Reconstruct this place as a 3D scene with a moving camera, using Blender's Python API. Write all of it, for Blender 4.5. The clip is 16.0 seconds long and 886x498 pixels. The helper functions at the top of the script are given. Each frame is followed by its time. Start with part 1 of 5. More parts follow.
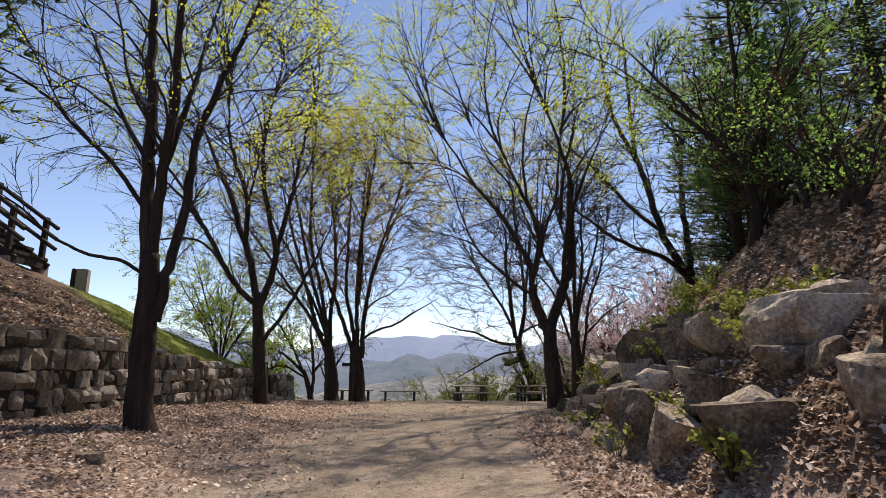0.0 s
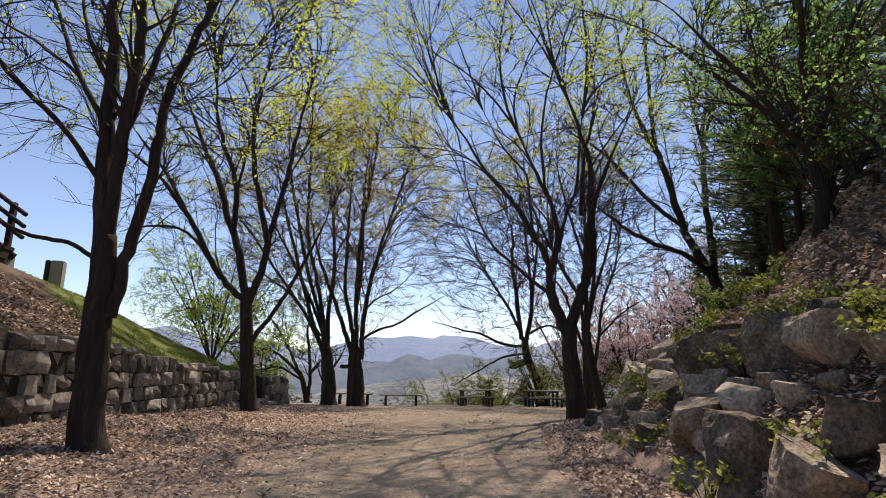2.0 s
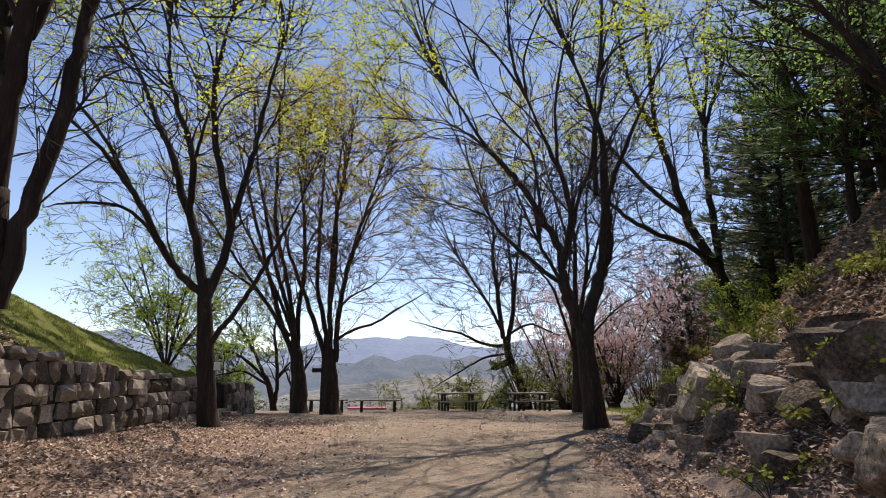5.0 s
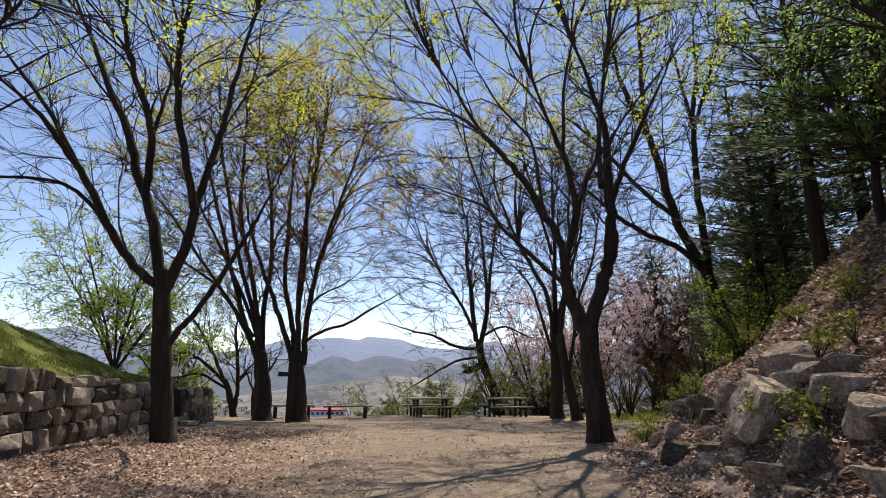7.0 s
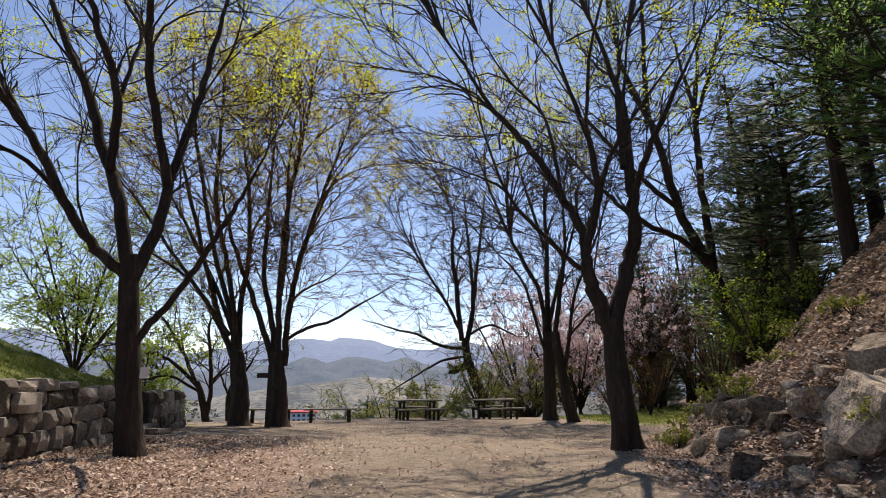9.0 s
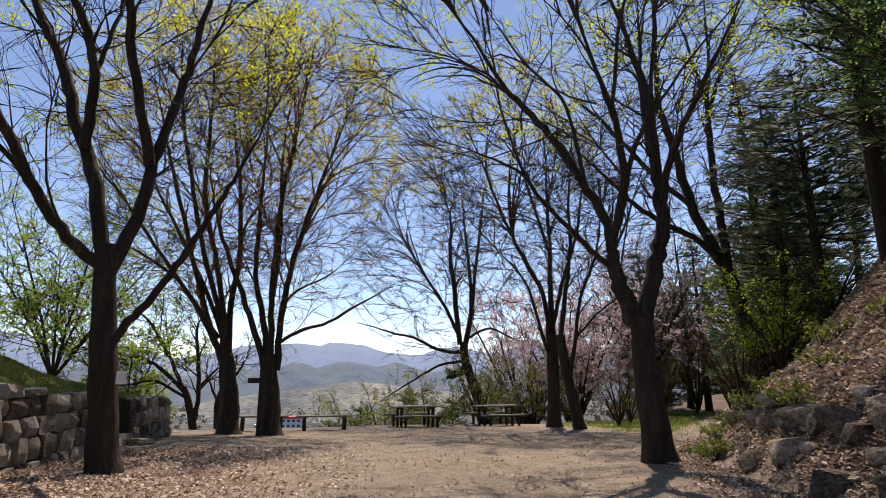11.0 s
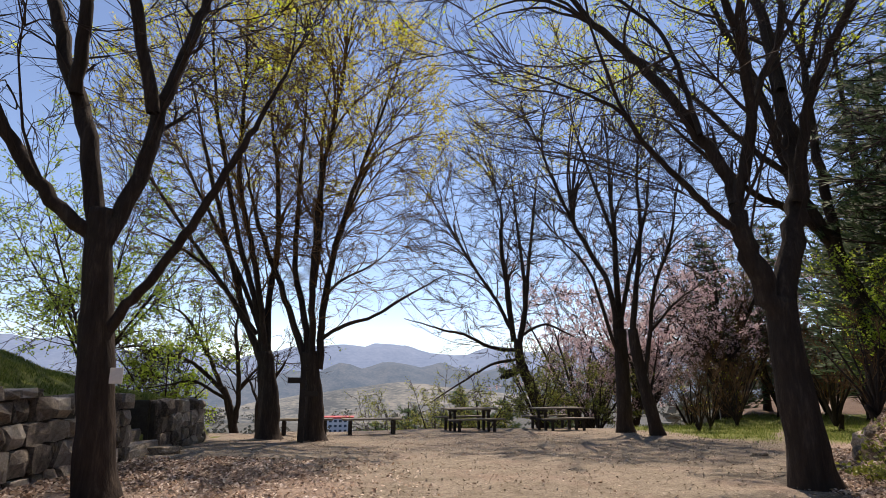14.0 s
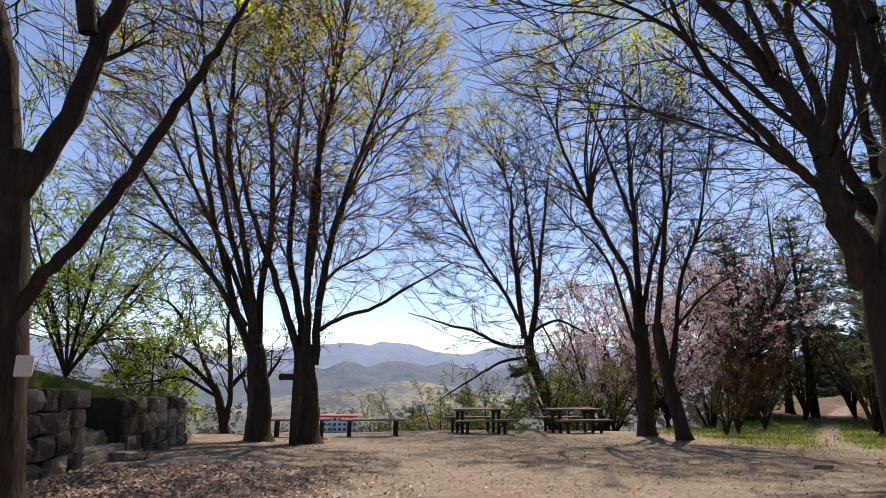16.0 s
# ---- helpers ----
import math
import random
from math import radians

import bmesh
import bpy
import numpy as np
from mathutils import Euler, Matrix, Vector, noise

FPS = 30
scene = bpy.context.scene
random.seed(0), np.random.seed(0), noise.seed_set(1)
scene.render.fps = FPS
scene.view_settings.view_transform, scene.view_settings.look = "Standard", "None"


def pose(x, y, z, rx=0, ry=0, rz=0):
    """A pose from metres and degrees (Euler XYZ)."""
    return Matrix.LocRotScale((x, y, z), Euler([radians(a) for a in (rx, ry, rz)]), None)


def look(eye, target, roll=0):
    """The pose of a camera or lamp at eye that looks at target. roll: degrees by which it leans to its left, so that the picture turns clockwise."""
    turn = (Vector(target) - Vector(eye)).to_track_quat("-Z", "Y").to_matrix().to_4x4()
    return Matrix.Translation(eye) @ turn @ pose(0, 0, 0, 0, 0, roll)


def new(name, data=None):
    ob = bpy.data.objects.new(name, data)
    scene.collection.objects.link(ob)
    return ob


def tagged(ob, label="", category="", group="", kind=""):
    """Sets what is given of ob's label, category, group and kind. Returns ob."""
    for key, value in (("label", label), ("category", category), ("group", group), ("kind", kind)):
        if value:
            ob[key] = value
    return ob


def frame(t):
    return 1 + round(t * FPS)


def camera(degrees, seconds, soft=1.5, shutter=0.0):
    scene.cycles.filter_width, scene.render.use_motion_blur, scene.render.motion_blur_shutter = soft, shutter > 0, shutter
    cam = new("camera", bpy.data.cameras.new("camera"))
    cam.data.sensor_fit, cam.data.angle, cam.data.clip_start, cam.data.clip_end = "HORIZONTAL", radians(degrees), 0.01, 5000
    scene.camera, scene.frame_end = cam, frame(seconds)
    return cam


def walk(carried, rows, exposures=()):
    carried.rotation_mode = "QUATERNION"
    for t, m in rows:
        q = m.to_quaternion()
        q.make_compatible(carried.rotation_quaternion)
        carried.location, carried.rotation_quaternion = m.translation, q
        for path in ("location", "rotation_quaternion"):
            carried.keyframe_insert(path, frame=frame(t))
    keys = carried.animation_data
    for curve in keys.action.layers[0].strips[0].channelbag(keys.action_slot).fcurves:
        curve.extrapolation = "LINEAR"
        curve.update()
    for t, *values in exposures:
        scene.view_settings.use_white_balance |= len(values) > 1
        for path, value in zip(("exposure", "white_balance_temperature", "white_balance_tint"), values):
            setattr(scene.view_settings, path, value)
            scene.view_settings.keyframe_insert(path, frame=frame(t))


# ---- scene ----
cam = camera(76.0, 16.0, soft=0.8)
PATH = [
    (0, (-0.087, 0.26, 1.242), (-0.066, 2.218, 1.646), 0.4),
    (0.5, (-0.088, 0.621, 1.256), (-0.069, 2.58, 1.659), 0.5),
    (1, (-0.13, 1.002, 1.277), (-0.11, 2.96, 1.682), 0.6),
    (1.5, (-0.172, 1.404, 1.315), (-0.152, 3.363, 1.718), 0.8),
    (2, (-0.271, 1.787, 1.333), (-0.252, 3.745, 1.739), 0.9),
    (2.5, (-0.404, 2.167, 1.348), (-0.386, 4.125, 1.754), 0.9),
    (3, (-0.545, 2.529, 1.37), (-0.525, 4.487, 1.778), 0.9),
    (3.5, (-0.674, 2.88, 1.378), (-0.645, 4.838, 1.787), 0.7),
    (4, (-0.74, 3.228, 1.379), (-0.68, 5.185, 1.788), 0.5),
    (6.5, (-1.292, 4.819, 1.455), (-1.045, 6.76, 1.868), 0.4),
    (7, (-1.427, 5.166, 1.487), (-1.153, 7.103, 1.902), 0.6),
    (7.5, (-1.566, 5.522, 1.496), (-1.263, 7.455, 1.911), 0.4),
    (8, (-1.654, 5.874, 1.492), (-1.329, 7.803, 1.908), 0.3),
    (8.5, (-1.776, 6.189, 1.465), (-1.432, 8.115, 1.881), 0.5),
    (9, (-1.88, 6.509, 1.461), (-1.512, 8.43, 1.879), 0.3),
    (11.5, (-2.096, 7.8, 1.45), (-1.697, 9.71, 1.887), 0.3),
    (12, (-2.158, 8.134, 1.474), (-1.781, 10.048, 1.912), 0.1),
    (12.5, (-2.184, 8.471, 1.496), (-1.868, 10.397, 1.934), 0.3),
    (13, (-2.186, 8.791, 1.492), (-1.896, 10.722, 1.928), 0.1),
    (13.5, (-2.134, 9.131, 1.449), (-1.86, 11.064, 1.885), 0.1),
    (14, (-2.072, 9.498, 1.415), (-1.819, 11.433, 1.85), 0.2),
    (14.5, (-2.006, 9.845, 1.404), (-1.758, 11.782, 1.839), 0.2),
    (15, (-1.964, 10.212, 1.398), (-1.721, 12.15, 1.83), 0.5),
    (15.5, (-1.961, 10.599, 1.369), (-1.723, 12.537, 1.8), 0.6),
    (16, (-1.943, 10.984, 1.369), (-1.709, 12.923, 1.801), 0.6),
]
walk(cam, [(t, look(eye, target, roll)) for t, eye, target, roll in PATH], [(0.0, 0.31, 7600, 19), (16.0, 0.31, 7600, 19)])

# ---- world, sun ----
SUN_AZ, SUN_EL = 20.0, 56.0     # degrees right of straight ahead, degrees up
world = bpy.data.worlds.new("world")
scene.world = world
world.use_nodes = True
wn = world.node_tree
sky = wn.nodes.new("ShaderNodeTexSky")
sky.sky_type, sky.sun_disc = "NISHITA", False
sky.sun_elevation, sky.sun_rotation = radians(SUN_EL), radians(SUN_AZ)
sky.altitude, sky.air_density, sky.dust_density, sky.ozone_density = 150, 0.75, 0.02, 2.0
wn.nodes["Background"].inputs["Strength"].default_value = 0.15
tint = wn.nodes.new("ShaderNodeMix")
tint.data_type, tint.blend_type = "RGBA", "MULTIPLY"
tint.inputs[0].default_value, tint.inputs[7].default_value = 1.0, (0.95, 0.99, 1.03, 1)
wn.links.new(sky.outputs["Color"], tint.inputs[6])
wn.links.new(tint.outputs[2], wn.nodes["Background"].inputs["Color"])
sun = new("sun", bpy.data.lights.new("sun", "SUN"))
sun.data.energy, sun.data.angle, sun.data.color = 4.6, radians(0.55), (1.0, 0.95, 0.87)
ca, sa = math.cos(radians(SUN_EL)), math.sin(radians(SUN_EL))
sun_dir = Vector((ca * math.sin(radians(SUN_AZ)), ca * math.cos(radians(SUN_AZ)), sa))
sun.matrix_world = look(sun_dir * 60, (0, 0, 0))


# ---- materials ----
def material(name, stops, scale=4.0, fine=40.0, rough=0.85, bump=0.3, mix=0.5, metal=0.0, per_piece=0.0, islands=0.0, through_light=0.0, coords="Object", stretch=None):
    """A material of two noise scales through a colour ramp; per_piece and islands vary the value from piece to piece."""
    m = bpy.data.materials.new(name)
    m.use_nodes = True
    n, l = m.node_tree.nodes, m.node_tree.links
    b = n["Principled BSDF"]
    b.inputs["Roughness"].default_value, b.inputs["Metallic"].default_value = rough, metal
    b.inputs["Specular IOR Level"].default_value = 0.25
    tc = n.new("ShaderNodeTexCoord")
    big, small = n.new("ShaderNodeTexNoise"), n.new("ShaderNodeTexNoise")
    for t, s in ((big, scale), (small, fine)):
        t.inputs["Scale"].default_value, t.inputs["Detail"].default_value, t.inputs["Roughness"].default_value = s, 6, 0.65
        if stretch:
            mp = n.new("ShaderNodeMapping")
            mp.inputs["Scale"].default_value = stretch
            l.new(tc.outputs[coords], mp.inputs["Vector"]), l.new(mp.outputs[0], t.inputs["Vector"])
        else:
            l.new(tc.outputs[coords], t.inputs["Vector"])
    add = n.new("ShaderNodeMix")
    add.inputs[0].default_value = mix
    l.new(big.outputs["Fac"], add.inputs[2]), l.new(small.outputs["Fac"], add.inputs[3])
    fac = add.outputs[0]
    for amount, node, out in ((per_piece, "ShaderNodeObjectInfo", "Random"), (islands, "ShaderNodeNewGeometry", "Random Per Island")):
        if amount:
            src, ma = n.new(node), n.new("ShaderNodeMath")
            ma.operation = "MULTIPLY_ADD"
            ma.inputs[1].default_value = amount
            sub = n.new("ShaderNodeMath")
            sub.operation = "SUBTRACT"
            sub.inputs[1].default_value = amount * 0.5
            l.new(src.outputs[out], ma.inputs[0]), l.new(fac, ma.inputs[2]), l.new(ma.outputs[0], sub.inputs[0])
            fac = sub.outputs[0]
    ramp = n.new("ShaderNodeValToRGB")
    while len(ramp.color_ramp.elements) < len(stops):
        ramp.color_ramp.elements.new(0.5)
    for e, (p, c) in zip(ramp.color_ramp.elements, stops):
        e.position, e.color = p, (*c, 1)
    l.new(fac, ramp.inputs[0]), l.new(ramp.outputs[0], b.inputs["Base Color"])
    if bump:
        bp = n.new("ShaderNodeBump")
        bp.inputs["Strength"].default_value, bp.inputs["Distance"].default_value = bump, 0.05
        l.new(fac if not islands else add.outputs[0], bp.inputs["Height"]), l.new(bp.outputs[0], b.inputs["Normal"])
    if through_light:
        tr, ms = n.new("ShaderNodeBsdfTranslucent"), n.new("ShaderNodeMixShader")
        ms.inputs[0].default_value = through_light
        l.new(ramp.outputs[0], tr.inputs["Color"])
        l.new(b.outputs[0], ms.inputs[1]), l.new(tr.outputs[0], ms.inputs[2]), l.new(ms.outputs[0], n["Material Output"].inputs["Surface"])
    return m


BARK = material("bark", [(0.3, (0.016, 0.011, 0.009)), (0.54, (0.046, 0.034, 0.027)), (0.67, (0.09, 0.069, 0.056)), (0.78, (0.18, 0.155, 0.13))], 7, 34, 0.95, 1.0, mix=0.4, stretch=(1, 1, 0.16))
TWIG = material("twig", [(0.3, (0.03, 0.021, 0.018)), (0.7, (0.07, 0.052, 0.044))], 3, 20, 0.9, 0.0)
TWIG_RUST = material("twig_rust", [(0.3, (0.09, 0.05, 0.025)), (0.7, (0.20, 0.12, 0.055))], 3, 20, 0.9, 0.0)
SPROUT = material("sprout", [(0.2, (0.40, 0.50, 0.03)), (0.5, (0.60, 0.70, 0.05)), (0.8, (0.72, 0.78, 0.12))], 1, 9, 0.6, 0.0, islands=0.5, through_light=0.65)
SPROUT_GOLD = material("sprout_gold", [(0.2, (0.46, 0.36, 0.05)), (0.5, (0.64, 0.58, 0.07)), (0.8, (0.72, 0.71, 0.13))], 1, 9, 0.6, 0.0, islands=0.5, through_light=0.65)
LEAF = material("leaf", [(0.2, (0.10, 0.21, 0.05)), (0.5, (0.19, 0.35, 0.08)), (0.8, (0.31, 0.48, 0.12))], 1, 9, 0.5, 0.0, islands=0.5, through_light=0.7)
LEAF_BRIGHT = material("leaf_bright", [(0.2, (0.18, 0.30, 0.03)), (0.5, (0.32, 0.46, 0.05)), (0.8, (0.48, 0.58, 0.10))], 1, 9, 0.5, 0.0, islands=0.5, through_light=0.5)
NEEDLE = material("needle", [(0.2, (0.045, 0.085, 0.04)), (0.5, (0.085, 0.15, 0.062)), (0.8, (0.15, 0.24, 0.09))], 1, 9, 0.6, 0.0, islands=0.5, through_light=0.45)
BLOSSOM = material("blossom", [(0.2, (0.55, 0.38, 0.40)), (0.5, (0.70, 0.54, 0.55)), (0.8, (0.82, 0.70, 0.70))], 1, 9, 0.6, 0.0, islands=0.5, through_light=0.4)
LITTER = material("litter", [(0.15, (0.11, 0.075, 0.055)), (0.40, (0.34, 0.23, 0.17)), (0.62, (0.55, 0.42, 0.33)), (0.9, (0.74, 0.64, 0.55))], 2, 14, 0.8, 0.0, islands=0.8, through_light=0.15)
BLADE = material("grass_blade", [(0.2, (0.07, 0.10, 0.022)), (0.5, (0.17, 0.235, 0.05)), (0.8, (0.36, 0.36, 0.13))], 0.5, 5, 0.7, 0.0, islands=0.5, through_light=0.35)
STONE = material("wall_stone", [(0.3, (0.075, 0.062, 0.052)), (0.45, (0.25, 0.215, 0.18)), (0.56, (0.38, 0.335, 0.285)), (0.7, (0.58, 0.53, 0.465))], 7, 45, 0.92, 1.0, per_piece=0.3)
ROCK = material("rock", [(0.32, (0.045, 0.036, 0.028)), (0.45, (0.16, 0.128, 0.096)), (0.56, (0.33, 0.27, 0.205)), (0.67, (0.58, 0.50, 0.40))], 4, 30, 0.95, 1.0, per_piece=0.25)
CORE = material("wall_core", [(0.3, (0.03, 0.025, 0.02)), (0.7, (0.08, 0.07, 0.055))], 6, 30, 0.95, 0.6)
PEBBLE = material("pebble", [(0.2, (0.16, 0.13, 0.10)), (0.5, (0.30, 0.25, 0.20)), (0.8, (0.48, 0.42, 0.35))], 5, 30, 0.9, 0.0, islands=0.7)
OLD_WOOD = material("weathered_wood", [(0.25, (0.09, 0.085, 0.07)), (0.5, (0.21, 0.19, 0.155)), (0.8, (0.36, 0.33, 0.28))], 4, 60, 0.85, 0.4, per_piece=0.2)
DARK_WOOD = material("dark_wood", [(0.3, (0.022, 0.017, 0.014)), (0.7, (0.06, 0.048, 0.04))], 4, 50, 0.8, 0.4)
CONCRETE = material("concrete", [(0.3, (0.25, 0.24, 0.22)), (0.7, (0.42, 0.40, 0.37))], 5, 60, 0.9, 0.3)
SPRIG = material("sprig_leaf", [(0.2, (0.11, 0.14, 0.03)), (0.5, (0.23, 0.26, 0.05)), (0.8, (0.40, 0.42, 0.10))], 1, 9, 0.55, 0.0, islands=0.6, through_light=0.4)
WHITE_PAINT = material("white_paint", [(0.3, (0.62, 0.61, 0.58)), (0.7, (0.80, 0.79, 0.76))], 5, 50, 0.5, 0.05)


# ---- helpers of this scene ----
def mesh_of(name, verts, faces, mat, smooth=False):
    me = bpy.data.meshes.new(name)
    me.from_pydata([tuple(v) for v in verts], [], faces)
    me.materials.append(mat)
    if smooth:
        me.polygons.foreach_set("use_smooth", [True] * len(me.polygons))
    me.update()
    return me


def child(ob, parent, label=""):
    ob.parent = parent
    return tagged(ob, label)


def part(name, bm, mat, parent, label="", smooth=False):
    """Links a bmesh as one mesh object under a thing or a part."""
    me = bpy.data.meshes.new(name)
    bmesh.ops.recalc_face_normals(bm, faces=bm.faces)
    bm.to_mesh(me)
    bm.free()
    me.materials.append(mat)
    if smooth:
        me.polygons.foreach_set("use_smooth", [True] * len(me.polygons))
    return child(new(name, me), parent, label)


def box(sx, sy, sz, at=(0, 0, 0), bevel=0.0, m=None):
    bm = bmesh.new()
    bmesh.ops.create_cube(bm, size=1.0)
    bmesh.ops.scale(bm, vec=(sx, sy, sz), verts=bm.verts)
    if bevel:
        bmesh.ops.bevel(bm, geom=bm.edges[:], offset=bevel, segments=2, affect="EDGES")
    if m is not None:
        bmesh.ops.transform(bm, matrix=m, verts=bm.verts)
    bmesh.ops.translate(bm, vec=at, verts=bm.verts)
    return bm


def thing(name, at, label, category, group="", kind="", turn=0.0):
    ob = new(name)
    ob.matrix_world = pose(at[0], at[1], at[2], 0, 0, turn)
    ob.empty_display_size = 0.2
    return tagged(ob, label, category, group, kind)


# ---- the lie of the land ----
FOOT_Y, FOOT_X = (-40, 4.7, 9.2, 11, 12.5, 14, 16, 18.5, 21.4, 25, 32, 50, 90), (2.6, 1.8, 1.95, 2.25, 2.6, 3.2, 4.1, 6.0, 8.6, 13, 20, 40, 90)
EDGE_X, EDGE_Y = (-60, -12, -7, 0, 8, 12, 18, 26, 60), (10, 26.5, 29.2, 31.9, 31.4, 32.5, 38, 48, 95)
WALL_Y, WALL_TOP = (-20, 8.0, 12, 14.5, 19.5, 21.6, 25.2), (1.85, 1.75, 1.66, 1.36, 1.1, 0.98, 0.76)
WALL_X = -6.1


def wall_top(y):
    return np.interp(y, WALL_Y, WALL_TOP)


def flat(x, y):
    z = np.interp(y, (-30, 6, 12, 17, 21, 25, 31), (0.28, 0.2, 0.14, 0.1, -0.06, -0.3, -0.57))
    z = z + 0.07 * np.clip(x, -1, 2.2) * np.clip((17 - y) / 5, 0, 1)
    return z + 0.36 * np.clip((-3.0 - x) / 2.2, 0, 1) * np.clip((19 - y) / 8, 0.2, 1)


def land(x, y):
    """Height of the ground at x, y (arrays or numbers)."""
    x, y = np.asarray(x, float), np.asarray(y, float)
    z = flat(x, y)
    # hill
    d = np.maximum(x - np.interp(y, FOOT_Y, FOOT_X), 0) * np.interp(y, (8, 14), (1.0, 0.9))
    hill = np.interp(d, (0, 1.2, 1.9, 20), (0, 1.26, 1.54, 20.0))
    hill = np.where(hill > 12, 12 + 5 * np.tanh((hill - 12) / 12), hill)
    hill = hill * np.interp(y, (24, 40, 70), (1, 0.8, 0.5))
    z = z + hill
    # embankment behind the wall
    e = np.maximum(WALL_X - 0.12 - x, 0)
    s = np.interp(y, (-10, 14, 17, 19.5, 22, 25, 28), (0.55, 0.57, 0.55, 0.44, 0.26, 0.16, 0.05))
    top = np.interp(y, (-10, 14, 18, 22, 26, 30), (6.5, 5.2, 4.0, 1.3, 0.6, 0.1))
    bank = wall_top(y) - 0.06 + top * np.tanh(s * e / np.maximum(top, 0.05))
    z = np.where(e > 0, z + np.maximum(bank - z, 0) * np.clip((26.2 - y) / 1.4, 0, 1), z)
    # the gap of the steps
    z = np.where((e > 0) & (e < 1.5) & (y > 19.75) & (y < 21.5), np.minimum(z, flat(x, y) + 0.62 * e), z)
    # beyond the edge
    o = np.maximum(y - np.interp(x, EDGE_X, EDGE_Y), 0)
    drop = np.where(o < 1.5, 0.2 * o * o, 0.45 + 0.55 * (o - 1.5))
    z = z - 30 * np.tanh(drop / 30)
    return z


def at_ground(x, y):
    return float(land(x, y))


def spaced(dense0, dense1, step, far0, far1):
    a = list(np.arange(dense0, dense1 + 1e-6, step))
    s, v = step, dense1
    while v < far1:
        s *= 1.22
        v += s
        a.append(v)
    s, v = step, dense0
    while v > far0:
        s *= 1.22
        v -= s
        a.insert(0, v)
    return np.array(a)


def ground_material():
    """Sandy earth; grass on the bank and beside the far path; leaf mould on the slopes; a haze-tinted valley floor far
    off.
    """
    m = bpy.data.materials.new("earth")
    m.use_nodes = True
    n, l = m.node_tree.nodes, m.node_tree.links
    b = n["Principled BSDF"]
    b.inputs["Roughness"].default_value, b.inputs["Specular IOR Level"].default_value = 0.95, 0.1
    tc = n.new("ShaderNodeTexCoord")

    def noise_tex(scale, detail=8):
        t = n.new("ShaderNodeTexNoise")
        t.inputs["Scale"].default_value, t.inputs["Detail"].default_value, t.inputs["Roughness"].default_value = scale, detail, 0.7
        l.new(tc.outputs["Object"], t.inputs["Vector"])
        return t.outputs["Fac"]

    def ramp(fac, stops):
        r = n.new("ShaderNodeValToRGB")
        while len(r.color_ramp.elements) < len(stops):
            r.color_ramp.elements.new(0.5)
        for e, (p, c) in zip(r.color_ramp.elements, stops):
            e.position, e.color = p, (*c, 1)
        l.new(fac, r.inputs[0])
        return r.outputs[0]

    def mix(fac, a, c):
        k = n.new("ShaderNodeMix")
        k.data_type = "RGBA"
        l.new(fac, k.inputs[0]), l.new(a, k.inputs[6]), l.new(c, k.inputs[7])
        return k.outputs[2]

    def attribute(name):
        a = n.new("ShaderNodeAttribute")
        a.attribute_name = name
        return a.outputs["Fac"]

    def soft(attr, noise_out):
        """An attribute with a ragged border."""
        ad = n.new("ShaderNodeMath")
        ad.operation = "MULTIPLY_ADD"
        ad.inputs[1].default_value = 1.6
        l.new(noise_out, ad.inputs[2]), l.new(attr, ad.inputs[0])
        r = n.new("ShaderNodeMapRange")
        r.inputs[1].default_value, r.inputs[2].default_value = 0.95, 1.35
        l.new(ad.outputs[0], r.inputs[0])
        return r.outputs[0]

    big, mid, fine, grit = noise_tex(0.35), noise_tex(2.2), noise_tex(14), noise_tex(70, 3)
    both = n.new("ShaderNodeMix")
    both.inputs[0].default_value = 0.5
    l.new(mid, both.inputs[2]), l.new(fine, both.inputs[3])
    speck = n.new("ShaderNodeMix")
    speck.inputs[0].default_value = 0.45
    l.new(both.outputs[0], speck.inputs[2]), l.new(grit, speck.inputs[3])
    sand = ramp(speck.outputs[0], [(0.36, (0.08, 0.066, 0.05)), (0.45, (0.185, 0.155, 0.118)), (0.54, (0.30, 0.255, 0.20)), (0.65, (0.50, 0.435, 0.35))])
    rust = ramp(speck.outputs[0], [(0.34, (0.09, 0.06, 0.042)), (0.47, (0.235, 0.175, 0.137)), (0.56, (0.36, 0.28, 0.23)), (0.7, (0.50, 0.415, 0.35))])
    mould = ramp(speck.outputs[0], [(0.3, (0.045, 0.03, 0.022)), (0.5, (0.13, 0.09, 0.065)), (0.72, (0.26, 0.19, 0.14))])
    grass = ramp(speck.outputs[0], [(0.3, (0.05, 0.055, 0.018)), (0.5, (0.14, 0.165, 0.045)), (0.72, (0.30, 0.29, 0.12))])
    # Valley floor: woodland tone with bluish distance haze put into the colour.
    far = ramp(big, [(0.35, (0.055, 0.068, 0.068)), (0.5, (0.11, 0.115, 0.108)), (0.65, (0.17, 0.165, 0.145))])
    drift = n.new("ShaderNodeMapRange")
    drift.inputs[1].default_value, drift.inputs[2].default_value, drift.inputs[4].default_value = 0.5, 0.64, 0.75
    l.new(noise_tex(0.9, 10), drift.inputs[0])
    c = mix(drift.outputs[0], sand, rust)
    c = mix(soft(attribute("rust"), mid), c, rust)
    for scale, low, high, colour in ((26, 0.57, 0.63, (0.075, 0.052, 0.038)), (60, 0.6, 0.66, (0.10, 0.075, 0.055)), (38, 0.62, 0.67, (0.60, 0.53, 0.45))):
        mask = n.new("ShaderNodeMapRange")
        mask.inputs[1].default_value, mask.inputs[2].default_value, mask.inputs[4].default_value = low, high, 0.8
        l.new(noise_tex(scale, 4), mask.inputs[0])
        tone = n.new("ShaderNodeRGB")
        tone.outputs[0].default_value = (*colour, 1)
        c = mix(mask.outputs[0], c, tone.outputs[0])
